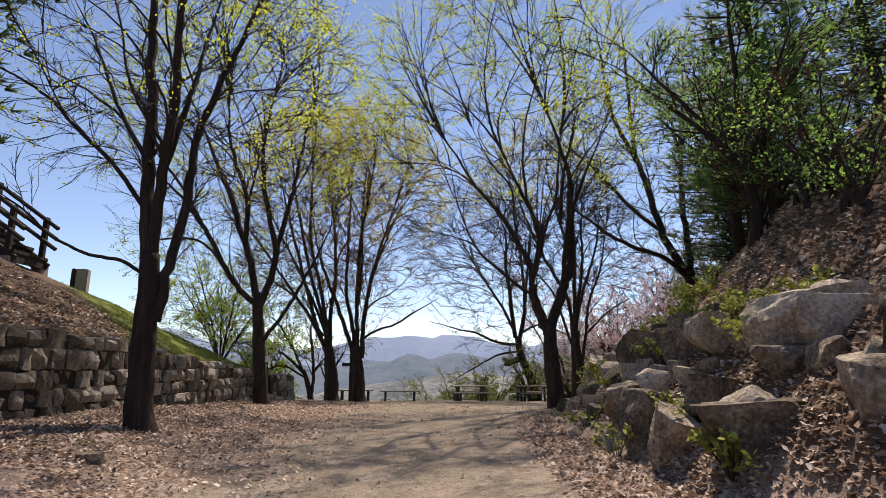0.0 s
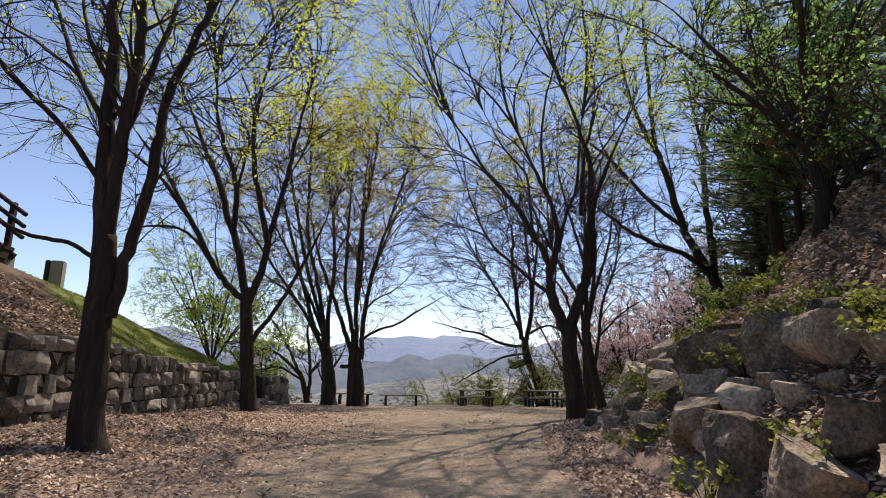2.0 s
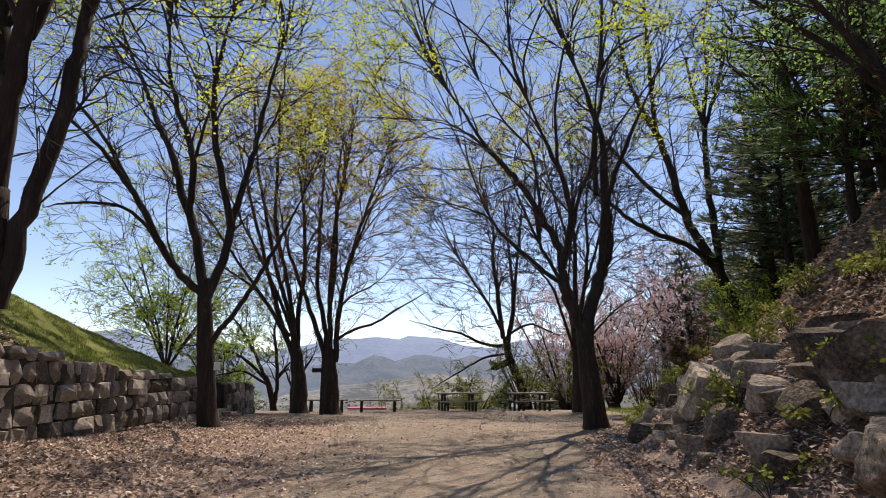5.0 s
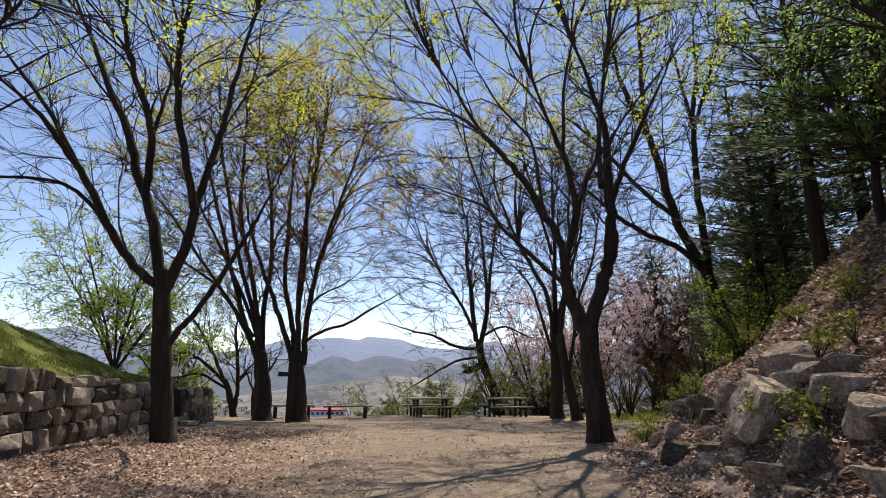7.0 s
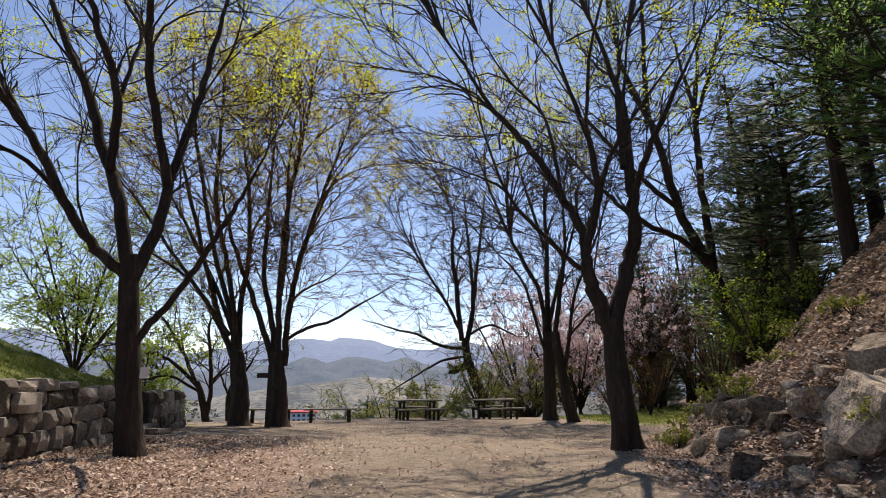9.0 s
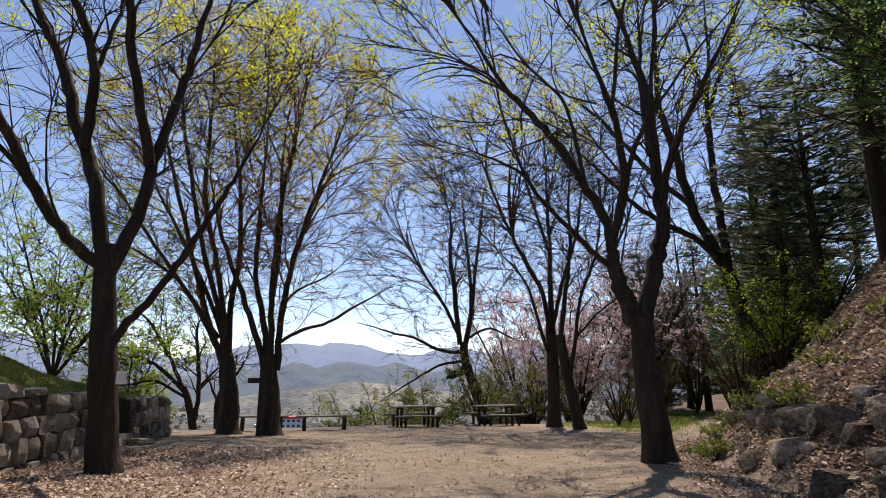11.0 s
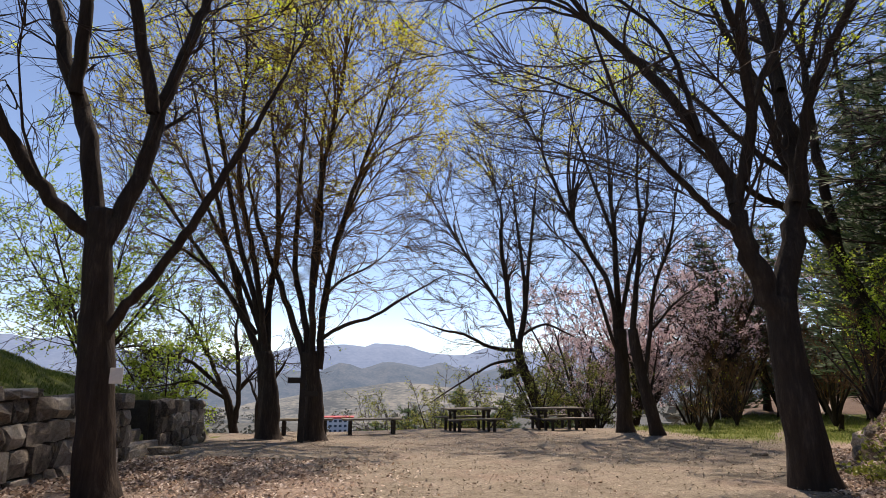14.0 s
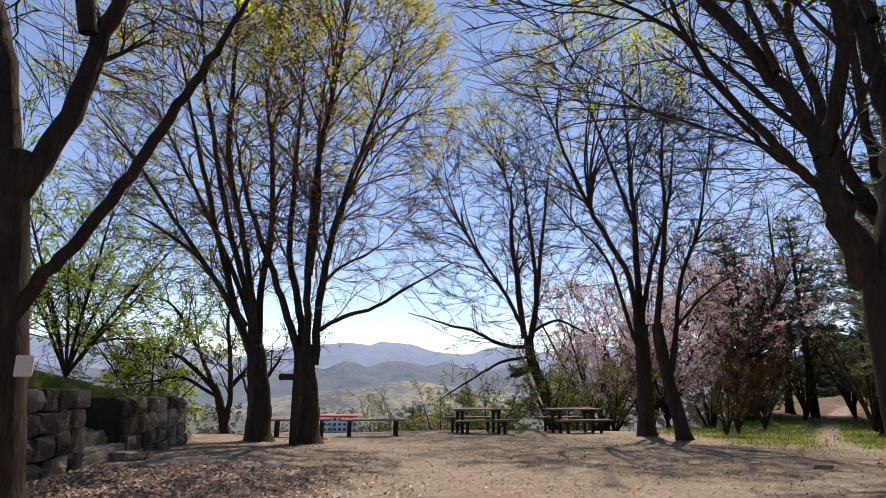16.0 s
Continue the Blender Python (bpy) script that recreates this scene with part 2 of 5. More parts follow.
    c = mix(soft(attribute("mould"), mid), c, mould)
    c = mix(soft(attribute("grass"), mid), c, grass)
    # Painted haze takes over with distance.
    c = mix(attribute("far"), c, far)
    l.new(c, b.inputs["Base Color"])
    bp = n.new("ShaderNodeBump")
    bp.inputs["Strength"].default_value, bp.inputs["Distance"].default_value = 0.7, 0.04
    l.new(speck.outputs[0], bp.inputs["Height"]), l.new(bp.outputs[0], b.inputs["Normal"])
    return m


def rust_at(x, y):
    """Where leaf crumbs redden the earth: the sides of the way."""
    a = np.clip((-1.6 - x) / 1.6, 0, 1) * np.clip((21 - y) / 4, 0, 1)
    c = np.clip((x - np.interp(y, FOOT_Y, FOOT_X) + 1.3) / 1.0, 0, 1)
    return np.clip(np.maximum(a, c), 0, 1) * (x > WALL_X)


def grass_at(x, y):
    bank = ((x < WALL_X - 0.1) & (y < 27.5)) * np.clip((y - 11.2 + 0.9 * (x + 6)) / 2.5, 0, 1)
    side = np.clip((x - 7.2) / 2, 0, 1) * np.clip((y - 21.5) / 2, 0, 1) * np.clip((40 - y) / 4, 0, 1)
    lane = np.exp(-(((x - np.interp(y, (22, 26, 36, 50), (8.3, 10.6, 19.2, 33))) / 0.75) ** 2))
    return np.clip(np.maximum(bank, side * (1 - 0.9 * lane)), 0, 1)


def lane_at(x, y):
    return np.exp(-(((x - np.interp(y, (22, 26, 36, 50), (8.3, 10.6, 19.2, 33))) / 1.0) ** 2)) * (y > 21)


def mould_at(x, y):
    hill = np.clip((x - np.interp(y, FOOT_Y, FOOT_X) - 0.1) / 0.5, 0, 1)
    bank = ((x < WALL_X - 0.1) & (y < 27)) * (1 - grass_at(x, y))
    beyond = np.clip((y - np.interp(x, EDGE_X, EDGE_Y) - 0.5) / 1.5, 0, 1)
    side = np.clip((x - 8.8) / 2, 0, 1) * np.clip((y - 34) / 2, 0, 1) * (1 - lane_at(x, y))
    return np.clip(np.maximum(np.maximum(np.maximum(hill, bank), beyond), side), 0, 1)


def build_ground():
    xs = np.unique(np.concatenate([spaced(-15, 24, 0.3, -3500, 3500), [WALL_X - 0.1, WALL_X - 0.16]]))
    ys = spaced(-5, 46, 0.3, -600, 4500)
    gx, gy = np.meshgrid(xs, ys)
    gz = land(gx, gy)
    near = (np.abs(gx) < 60) & (gy < 90)
    for i, j in zip(*np.nonzero(near)):
        p = Vector((gx[i, j], gy[i, j], 0))
        way = 0.35 if mould_at(p.x, p.y) < 0.3 and grass_at(p.x, p.y) < 0.3 else 1.0
        gz[i, j] += way * (0.10 * noise.noise(p * 0.6) + 0.05 * noise.noise(p * 1.9))
    w = len(xs)
    faces = [(r * w + c, r * w + c + 1, (r + 1) * w + c + 1, (r + 1) * w + c) for r in range(len(ys) - 1) for c in range(w - 1)]
    me = mesh_of("ground", np.stack([gx.ravel(), gy.ravel(), gz.ravel()], 1), faces, ground_material(), True)
    fx, fy = gx.ravel(), gy.ravel()
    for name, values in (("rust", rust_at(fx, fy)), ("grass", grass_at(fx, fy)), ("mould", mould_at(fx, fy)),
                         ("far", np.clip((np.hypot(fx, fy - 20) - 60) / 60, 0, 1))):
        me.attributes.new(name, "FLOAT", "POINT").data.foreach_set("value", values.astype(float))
    return tagged(new("ground", me), "sandy earth clearing with leaf litter, grassy bank and wooded slope", "ground", kind="structure")


build_ground()


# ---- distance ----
# Distance haze is painted: the ramp colour also glows faintly.
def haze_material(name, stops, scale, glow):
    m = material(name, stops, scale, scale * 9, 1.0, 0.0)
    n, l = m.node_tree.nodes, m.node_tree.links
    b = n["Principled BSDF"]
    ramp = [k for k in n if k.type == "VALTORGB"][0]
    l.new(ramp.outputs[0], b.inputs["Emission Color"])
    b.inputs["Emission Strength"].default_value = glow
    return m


def ridge(name, label, dist, width, x0, x1, profile, mat, rough_by, step):
    """A far hill: a long mound whose crest follows profile, a list of (x, height)."""
    verts, faces = [], []
    cols = list(np.arange(x0, x1 + step, step))
    px, pz = [p[0] for p in profile], [p[1] for p in profile]
    across = [(-1.0, 0.0), (-0.75, 0.32), (-0.5, 0.62), (-0.25, 0.87), (0, 1.0), (0.4, 0.8), (1.0, 0.0)]
    for x in cols:
        h = float(np.interp(x, px, pz)) + 30
        for a, f in across:
            k = noise.fractal(Vector((x / rough_by[0], a * 3 + dist, 0)), 1.0, 2.0, 5) * rough_by[1]
            verts.append((x, dist + a * width, -32 + (h + k) * f))
    k = len(across)
    for i in range(len(cols) - 1):
        for j in range(k - 1):
            faces.append((i * k + j, (i + 1) * k + j, (i + 1) * k + j + 1, i * k + j + 1))
    return tagged(new(name, mesh_of(name, verts, faces, mat, True)), label, "hill", kind="backdrop")


# Bluer stops and stronger glow with distance put the haze into the hills' colour.
HAZE_FAR = haze_material("far_hill_haze", [(0.35, (0.12, 0.175, 0.27)), (0.65, (0.19, 0.245, 0.34))], 0.012, 0.3)
HAZE_MID = haze_material("mid_hill_haze", [(0.38, (0.055, 0.09, 0.13)), (0.62, (0.12, 0.145, 0.175))], 0.04, 0.25)
HAZE_NEAR = haze_material("near_hill_haze", [(0.42, (0.07, 0.085, 0.095)), (0.5, (0.14, 0.15, 0.145)), (0.62, (0.26, 0.25, 0.215))], 0.022, 0.2)
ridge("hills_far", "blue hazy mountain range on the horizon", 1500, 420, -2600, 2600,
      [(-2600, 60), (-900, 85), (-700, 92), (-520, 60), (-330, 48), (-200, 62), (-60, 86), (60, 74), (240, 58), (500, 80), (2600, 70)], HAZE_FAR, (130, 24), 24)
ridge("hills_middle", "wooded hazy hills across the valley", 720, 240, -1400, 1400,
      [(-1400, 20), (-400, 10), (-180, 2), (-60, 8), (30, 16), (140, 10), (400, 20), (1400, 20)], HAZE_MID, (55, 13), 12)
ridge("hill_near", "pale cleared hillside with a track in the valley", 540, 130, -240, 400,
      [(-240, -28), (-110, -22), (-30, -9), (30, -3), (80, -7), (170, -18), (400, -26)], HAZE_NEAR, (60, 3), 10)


# ---- trees ----
def curve_through(pts, per=5):
    """A smooth line through the points (Catmull-Rom)."""
    p = [Vector(q) for q in pts]
    p = [p[0] * 2 - p[1]] + p + [p[-1] * 2 - p[-2]]
    out = []
    for i in range(1, len(p) - 2):
        a, b, c, d = p[i - 1:i + 3]
        for k in range(per):
            t = k / per
            out.append(0.5 * (2 * b + (c - a) * t + (2 * a - 5 * b + 4 * c - d) * t * t + (3 * b - a - 3 * c + d) * t ** 3))
    return out + [p[-2]]


def tube(verts, faces, pts, radii, sides, lumps=0.0):
    """Adds a tapering tube along pts to the lists."""
    start = len(verts)
    side = Vector((1, 0, 0))
    for i, p in enumerate(pts):
        t = (pts[min(i + 1, len(pts) - 1)] - pts[max(i - 1, 0)])
        t = t.normalized() if t.length > 1e-6 else Vector((0, 0, 1))
        u = side - t * side.dot(t)
        u = u.normalized() if u.length > 1e-3 else t.orthogonal().normalized()
        v = t.cross(u)
        side = u
        for k in range(sides):
            a = 2 * math.pi * k / sides
            r = radii[i]
            if lumps:
                q = p * 2.3 + Vector((math.cos(a), math.sin(a), 0)) * 0.8
                r *= 1 + lumps * noise.noise(q)
            verts.append(p + (u * math.cos(a) + v * math.sin(a)) * r)
    for i in range(len(pts) - 1):
        for k in range(sides):
            a, b = start + i * sides + k, start + i * sides + (k + 1) % sides
            faces.append((a, b, b + sides, a + sides))
    if len(pts) > 1:
        faces.append(tuple(start + (len(pts) - 1) * sides + k for k in range(sides)))


def leaf_quad(verts, faces, rng, p, size, droop=0.3):
    """One small folded leaf."""
    a, t = rng.uniform(0, 6.283), rng.uniform(-0.9, 0.9)
    d = Vector((math.cos(a) * math.cos(t), math.sin(a) * math.cos(t), math.sin(t) - droop)).normalized()
    w = d.orthogonal().normalized()
    w.rotate(Matrix.Rotation(rng.uniform(0, 6.283), 3, d))
    n = len(verts)
    verts.extend((p, p + d * size * 0.5 + w * size * 0.3, p + d * size, p + d * size * 0.5 - w * size * 0.3))
    faces.append((n, n + 1, n + 2, n + 3))


class Tree:
    """Trunk and limbs are laid by limb(); grow() adds branches, twigs and young leaves inside a domed crown (centre, radii)."""

    def __init__(self, at, label, seed, group="trees of the clearing", name="tree", thin=0.005, crown=None):
        self.root = thing(name, at, label, "tree", group)
        self.rng, self.limbs, self.at = random.Random(seed), [], Vector(at)
        self.bv, self.bf, self.lv, self.lf, self.thin = [], [], [], [], thin
        self.centre, self.radii = (Vector(crown[0]) - self.at, crown[1]) if crown else (None, None)

    def out(self, p):
        """How far p lies towards the crown's skin: 1 is on it. The crown is egg-shaped; the fourth radius is its lower one."""
        if self.radii is None:
            return 0.0
        d = p - self.centre
        rx, ry, up, low = self.radii
        w = 0.07 * noise.noise((p + self.at) * 0.7)
        return math.sqrt((d.x / rx) ** 2 + (d.y / ry) ** 2 + (d.z / (up if d.z > 0 else low)) ** 2) + w

    def fill(self, count, sprays=5, spray=0.45, leaves=4, leaf_size=0.05, leaf_from=0.0, skin=0.72, twig_mat=None, leaf_mat=None, inner=0.4, crown_label="", stout=45):
        """Fills the crown with fine boughs: each reaches from the nearest wood that already points its way, and ends in a spray of twigs."""
        rng = self.rng
        rx, ry, up, low = self.radii
        places, ways = [], []
        for r0, r1, line in self.limbs[1:]:
            for k in range(2, len(line)):
                places.append(line[k]), ways.append((line[k] - line[k - 1]).normalized())
        goals = []
        for _ in range(count):
            d = Vector((rng.gauss(0, 1), rng.gauss(0, 1), rng.gauss(0.1, 1))).normalized()
            u = (inner ** 3 + (1 - inner ** 3) * rng.random()) ** (1 / 3)
            k = Vector((d.x * rx, d.y * ry, d.z * (up if d.z > 0 else low))) * u * (1 + 0.16 * noise.noise(d * 2.6 + self.at))
            goals.append((u, self.centre + k))
        goals.sort(key=lambda g: g[0])
        for k in range(stout):
            d = Vector((rng.gauss(0, 1), rng.gauss(0, 1), rng.gauss(0.55, 0.6))).normalized()
            goals.insert(0, (0.0, self.centre + Vector((d.x * rx, d.y * ry, d.z * (up if d.z > 0 else low))) * rng.uniform(0.78, 0.95)))
        n_limbs = len(places)
        low_wood = np.array([self.out(p) > 0.62 for p in places])
        np_places, np_ways = np.zeros((len(places) + count * 12, 3)), np.zeros((len(places) + count * 12, 3))
        n = len(places)
        np_places[:n], np_ways[:n] = np.array(places), np.array(ways)
        for u, g in goals:
            gap = np.array(g) - np_places[:n]
            dist = np.sqrt((gap ** 2).sum(1)) + 1e-6
            turn = (gap * np_ways[:n]).sum(1) / dist
            k = int(np.argmin(dist * (4.0 - 3.0 * turn) + np.where(dist < 0.3, 2.0, 0) + np.where(gap[:, 2] < -0.3, 1.0, 0)))
            if u == 0:
                k = int(np.argmin(dist[:n_limbs] * (2.6 - 1.6 * turn[:n_limbs]) + np.where(low_wood, 6.0, 0) + np.where(gap[:n_limbs, 2] < 0.5, 4.0, 0)))
            if dist[k] > (5.0 if u else 9.0):
                continue
            p, way, length = Vector(np_places[k]), Vector(np_ways[k]), float(dist[k])
            bend = p + way * length * 0.45 + Vector((rng.gauss(0, .03), rng.gauss(0, .03), rng.gauss(0, .03))) * length
            steps = min(11, max(3, int(length / 0.3)))
            pts = [p * (1 - q) ** 2 + bend * 2 * q * (1 - q) + g * q * q + (Vector([rng.gauss(0, 0.012) for _ in range(3)]) if 0 < q < 1 else Vector()) for q in [i / steps for i in range(steps + 1)]]
            r = min(0.045, self.thin * 1.3 + 0.011 * length * (1.45 - u))
            if u == 0:
                r = self.thin + 0.0085 * length
            tube(self.bv, self.bf, pts, [max(r * (1 - 0.75 * i / steps), self.thin) for i in range(steps + 1)], 4)
            for i in range(1, steps + 1):
                np_places[n], np_ways[n] = pts[i], (pts[i] - pts[i - 1]).normalized()
                n += 1
            end = (pts[-1] - pts[-2]).normalized()
            for i in range(sprays):
                q = pts[-1] if i < 2 else pts[-3].lerp(pts[-1], rng.random())
                d = (end + Vector((rng.gauss(0, .3), rng.gauss(0, .3), rng.gauss(0.1, .25)))).normalized()
                tip = q + d * spray * rng.uniform(0.5, 1.3)
                mid = q.lerp(tip, 0.5) + Vector([rng.gauss(0, 0.03) for _ in range(3)])
                tube(self.bv, self.bf, [q, mid, tip], [self.thin, self.thin * 0.85, self.thin * 0.6], 3)
                if leaves and u > skin + rng.uniform(-0.12, 0.1) and tip.z > leaf_from + 1.2 * noise.noise((tip + self.at) * 0.5):
                    for _ in range(leaves):
                        leaf_quad(self.lv, self.lf, rng, q.lerp(tip, rng.uniform(0.2, 1.1)) + Vector([rng.gauss(0, .06) for _ in range(3)]), leaf_size * rng.uniform(0.6, 1.3))
        self.finish(twig_mat, leaf_mat, crown_label)

    def grow(self, reach=1.0, density=1.0, spread=0.6, lift=0.5, leaf=0.0, leaf_from=0.0, leaf_size=0.06, leaf_mat=None, twig_mat=None, per_tip=3, crown_label="",
             start_at=0.22, tops=2, tall=1.0, fine=0):
        rng = self.rng
        self.spread, self.lift, self.leaf, self.leaf_from, self.leaf_size, self.per_tip, self.fine = spread, lift, leaf, leaf_from, leaf_size, per_tip, fine
        for r0, r1, line in self.limbs[1:]:
            length = sum((b - a).length for a, b in zip(line, line[1:]))
            count = max(2, int(length * 1.6 * density))
            for i in range(count):
                s = start_at + (1 - start_at) * (i + rng.random()) / count
                k = s * (len(line) - 1)
                j = min(int(k), len(line) - 2)
                p = line[j].lerp(line[j + 1], k - j)
                t = (line[j + 1] - line[j]).normalized()
                r = r0 + (r1 - r0) * s
                self.shoot(p, t, min(r * 0.5, 0.035), reach * rng.uniform(1.0, 2.5) * (1.2 - 0.5 * s), 1, spread)
            for k in range(tops):
                self.shoot(line[-1], (line[-1] - line[-3]).normalized(), r1 * 0.45, reach * tall * rng.uniform(1.4, 2.4), 1, spread * (0.4 if k == 0 else 0.8))
        if self.radii is None:
            self.finish(twig_mat, leaf_mat, crown_label)
        return self

    def finish(self, twig_mat, leaf_mat, crown_label):
        if self.bv:
            tagged(child(new("branchwork", mesh_of("branchwork", self.bv, self.bf, twig_mat or TWIG)), self.root, "fine bare twigs"), kind="stuff")
        if self.lv:
            tagged(child(new("foliage", mesh_of("foliage", self.lv, self.lf, leaf_mat or SPROUT)), self.root, crown_label or "sparse yellow-green young leaves"), kind="stuff")

    def shoot(self, p, along, r, length, level, spread):
        rng = self.rng
        away = along.orthogonal().normalized()
        away.rotate(Matrix.Rotation(rng.uniform(0, 6.283), 3, along))
        ang = spread * rng.uniform(0.6, 1.4)
        d = (along * math.cos(ang) + away * math.sin(ang)).normalized()
        steps = (0, 5, 4, 3, 2)[level]
        pts, q = [p.copy()], p.copy()
        for i in range(steps):
            d = (d + Vector((rng.uniform(-.16, .16), rng.uniform(-.16, .16), self.lift * 0.22 + rng.uniform(-.1, .1)))).normalized()
            q = q + d * length / steps
            if self.out(q) > 1.0:
                break
            pts.append(q.copy())
        if len(pts) < 2:
            return
        n = len(pts) - 1
        r = max(r, self.thin * 1.6)
        tube(self.bv, self.bf, pts, [max(r * (1 - 0.8 * i / n), self.thin * (0.75 if level > 2 else 1)) for i in range(n + 1)], 4 if level == 1 else 3)
        last = 3 + (self.fine > 0)
        if level < last:
            for i in range(max(2, round((0, 4.0 + self.fine, 3.0 + self.fine, self.fine)[level] * rng.uniform(0.75, 1.25)))):
                s = 0.2 + 0.8 * rng.random()
                k = min(s * n, n - 0.001)
                j = int(k)
                self.shoot(pts[j].lerp(pts[j + 1], k - j), (pts[j + 1] - pts[j]).normalized(), r * 0.45, length * rng.uniform(0.38, 0.62), level + 1, self.spread)
        elif self.leaf > 0:
            tip = pts[-1]
            h = tip.z + 0.8 * noise.noise((tip + self.at) * 0.55)
            chance = self.leaf * min(1, max(0.0, (h - self.leaf_from) / 2.0))
            if rng.random() < chance:
                for _ in range(self.per_tip):
                    c = pts[-1].lerp(pts[-2], rng.random()) + Vector([rng.gauss(0, .07) for _ in range(3)])
                    leaf_quad(self.lv, self.lf, rng, c, self.leaf_size * rng.uniform(0.6, 1.3))


def limb(tree, r0, r1, *pts):
    """The first limb of a tree is its trunk, which is carried down into the ground and flares there."""
    if not tree.limbs:
        low = at_ground(tree.at.x, tree.at.y) - tree.at.z - 0.12
        foot = Vector((0.02, 0.0, min(low, -0.1)))
        line = [foot] + curve_through(pts, 6)
        verts, faces = [], []
        base = max(0.0, line[1].z)
        radii = []
        for p in line:
            up = max(p.z - low, 0)
            radii.append((r0 + (r1 - r0) * min(max(p.z, 0) / max(pts[-1][2], 0.1), 1)) * (1 + 0.38 * math.exp(-up / 0.22)))
        tube(verts, faces, line, radii, 14, 0.16)
        ob = new("trunk", mesh_of("trunk", verts, faces, BARK, True))
    else:
        line = curve_through(pts, 5)
        while len(line) > 6 and line[-1].z > 5 and tree.out(line[-1]) > 0.84:
            line.pop()
        for i, p in enumerate(line[1:-1]):
            line[i + 1] = p + Vector([tree.rng.uniform(-1, 1) for _ in range(3)]) * min(0.25 * r0, 0.03)
        n = len(line) - 1
        verts, faces = [], []
        tube(verts, faces, line, [(r0 + (r1 - r0) * i / n) * (1 - 0.55 * max(0, i / n - 0.75) / 0.25) for i in range(n + 1)], 9, 0.14)
        ob = new("limb", mesh_of("limb", verts, faces, BARK, True))
    tree.limbs.append((r0, r1, line))
    child(ob, tree.root)


A = Tree((-4.37, 8.85, 0.34), "tall bare zelkova with forked dark trunk beside the stone wall", 11, crown=((-4.8, 9.0, 6.6), (3.3, 3.0, 5.6, 3.4)))
B = Tree((-4.74, 16.0, 0.22), "dark zelkova with wide-forked limbs and pale side limb", 12, crown=((-5.7, 16.2, 8.2), (3.6, 3.6, 5.4, 4.6)))
C = Tree((-4.75, 26.5, -0.27), "vase-shaped zelkova with many upright limbs at the terrace edge", 13, crown=((-6.1, 26.5, 8.2), (4.1, 4.2, 5.5, 5.2)))
D = Tree((-3.48, 26.0, -0.23), "vase-shaped zelkova with a long low limb and nailed boards", 14, crown=((-3.1, 26.0, 8.3), (3.4, 4.0, 5.5, 5.4)))
E = Tree((3.2, 15.95, 0.07), "leaning double-stemmed zelkova with dark furrowed bark", 15, crown=((1.7, 16.0, 8.0), (4.2, 3.8, 6.0, 4.8)))
F = Tree((6.19, 36.4, -0.36), "leaning bare tree with burl and drooping twigs below the edge", 16, crown=((3.0, 36.4, 8.0), (4.3, 4.0, 6.8, 6.0)))
G = Tree((6.9, 29.1, -0.32), "slender bare zelkova at the edge of the clearing", 17, crown=((5.4, 29.2, 8.8), (3.9, 3.8, 6.0, 5.4)))
H = Tree((6.95, 26.9, -0.37), "slender leaning bare tree beside its neighbour", 18, crown=((7.6, 27.0, 6.8), (2.6, 2.6, 4.6, 4.0)))
K = Tree((10.79, 22.6, 2.63), "tree leaning out of the wooded slope with two stems", 19, crown=((8.6, 22.6, 10.0), (4.2, 3.6, 7.0, 5.6)))
J = Tree((-6.55, 31.0, -0.75), "low crooked dark tree below the terrace edge", 20)
M = Tree((-5.63, 30.5, -0.71), "small crooked sapling below the terrace edge", 21)

limb(A, 0.193, 0.138, (0, 0, 0), (-0.04, 0, 0.53), (-0.07, 0, 1.27), (-0.08, 0, 1.94), (-0.11, 0, 2.55))
limb(A, 0.116, 0.058, (-0.11, 0, 2.2), (-0.29, 0.06, 3.47), (-0.39, 0.13, 4.65), (-0.57, 0.22, 5.8), (-0.72, 0.31, 7.15), (-0.88, 0.4, 9.07))
limb(A, 0.092, 0.044, (-0.08, 0, 2.55), (-0.01, -0.09, 3.8), (0.1, -0.2, 4.79), (0.13, -0.32, 5.7), (0.16, -0.46, 6.61), (0.19, -0.6, 8.06))
limb(A, 0.085, 0.044, (0.07, 0, 1.52), (0.15, 0.08, 2.39), (0.24, 0.18, 3.23), (0.25, 0.29, 4.03), (0.25, 0.41, 4.67), (0.52, 0.53, 5.78), (0.84, 0.67, 6.85), (1.5, 0.8, 8.85))
limb(A, 0.054, 0.022, (-0.02, 0, 4.02), (0.07, 0.19, 4.87), (0.09, 0.43, 5.61), (0.06, 0.7, 6.3), (0.03, 1, 7.05), (0.36, 1.3, 9))
limb(A, 0.039, 0.015, (-0.28, 0, 3.27), (-0.77, -0.17, 3.95), (-1.22, -0.4, 4.4), (-1.49, -0.65, 4.74), (-1.79, -0.92, 4.96), (-2.26, -1.2, 5.16))
limb(A, 0.039, 0.015, (-0.29, 0, 4.01), (-0.98, 0.23, 4.98), (-1.5, 0.53, 5.86), (-2.07, 0.87, 6.83), (-2.73, 1.22, 7.77), (-3.38, 1.6, 8.8))
limb(A, 0.031, 0.015, (-0.23, 0, 2.27), (-0.53, -0.05, 2.44), (-0.97, -0.11, 2.51), (-1.33, -0.17, 2.67), (-1.61, -0.25, 2.85), (-2.04, -0.32, 3.25), (-2.6, -0.4, 3.44))
limb(A, 0.031, 0.015, (-0, 0, 4.21), (-0.64, 0.17, 5.06), (-1.08, 0.39, 5.89), (-1.44, 0.64, 6.91), (-2.01, 0.9, 8.27))

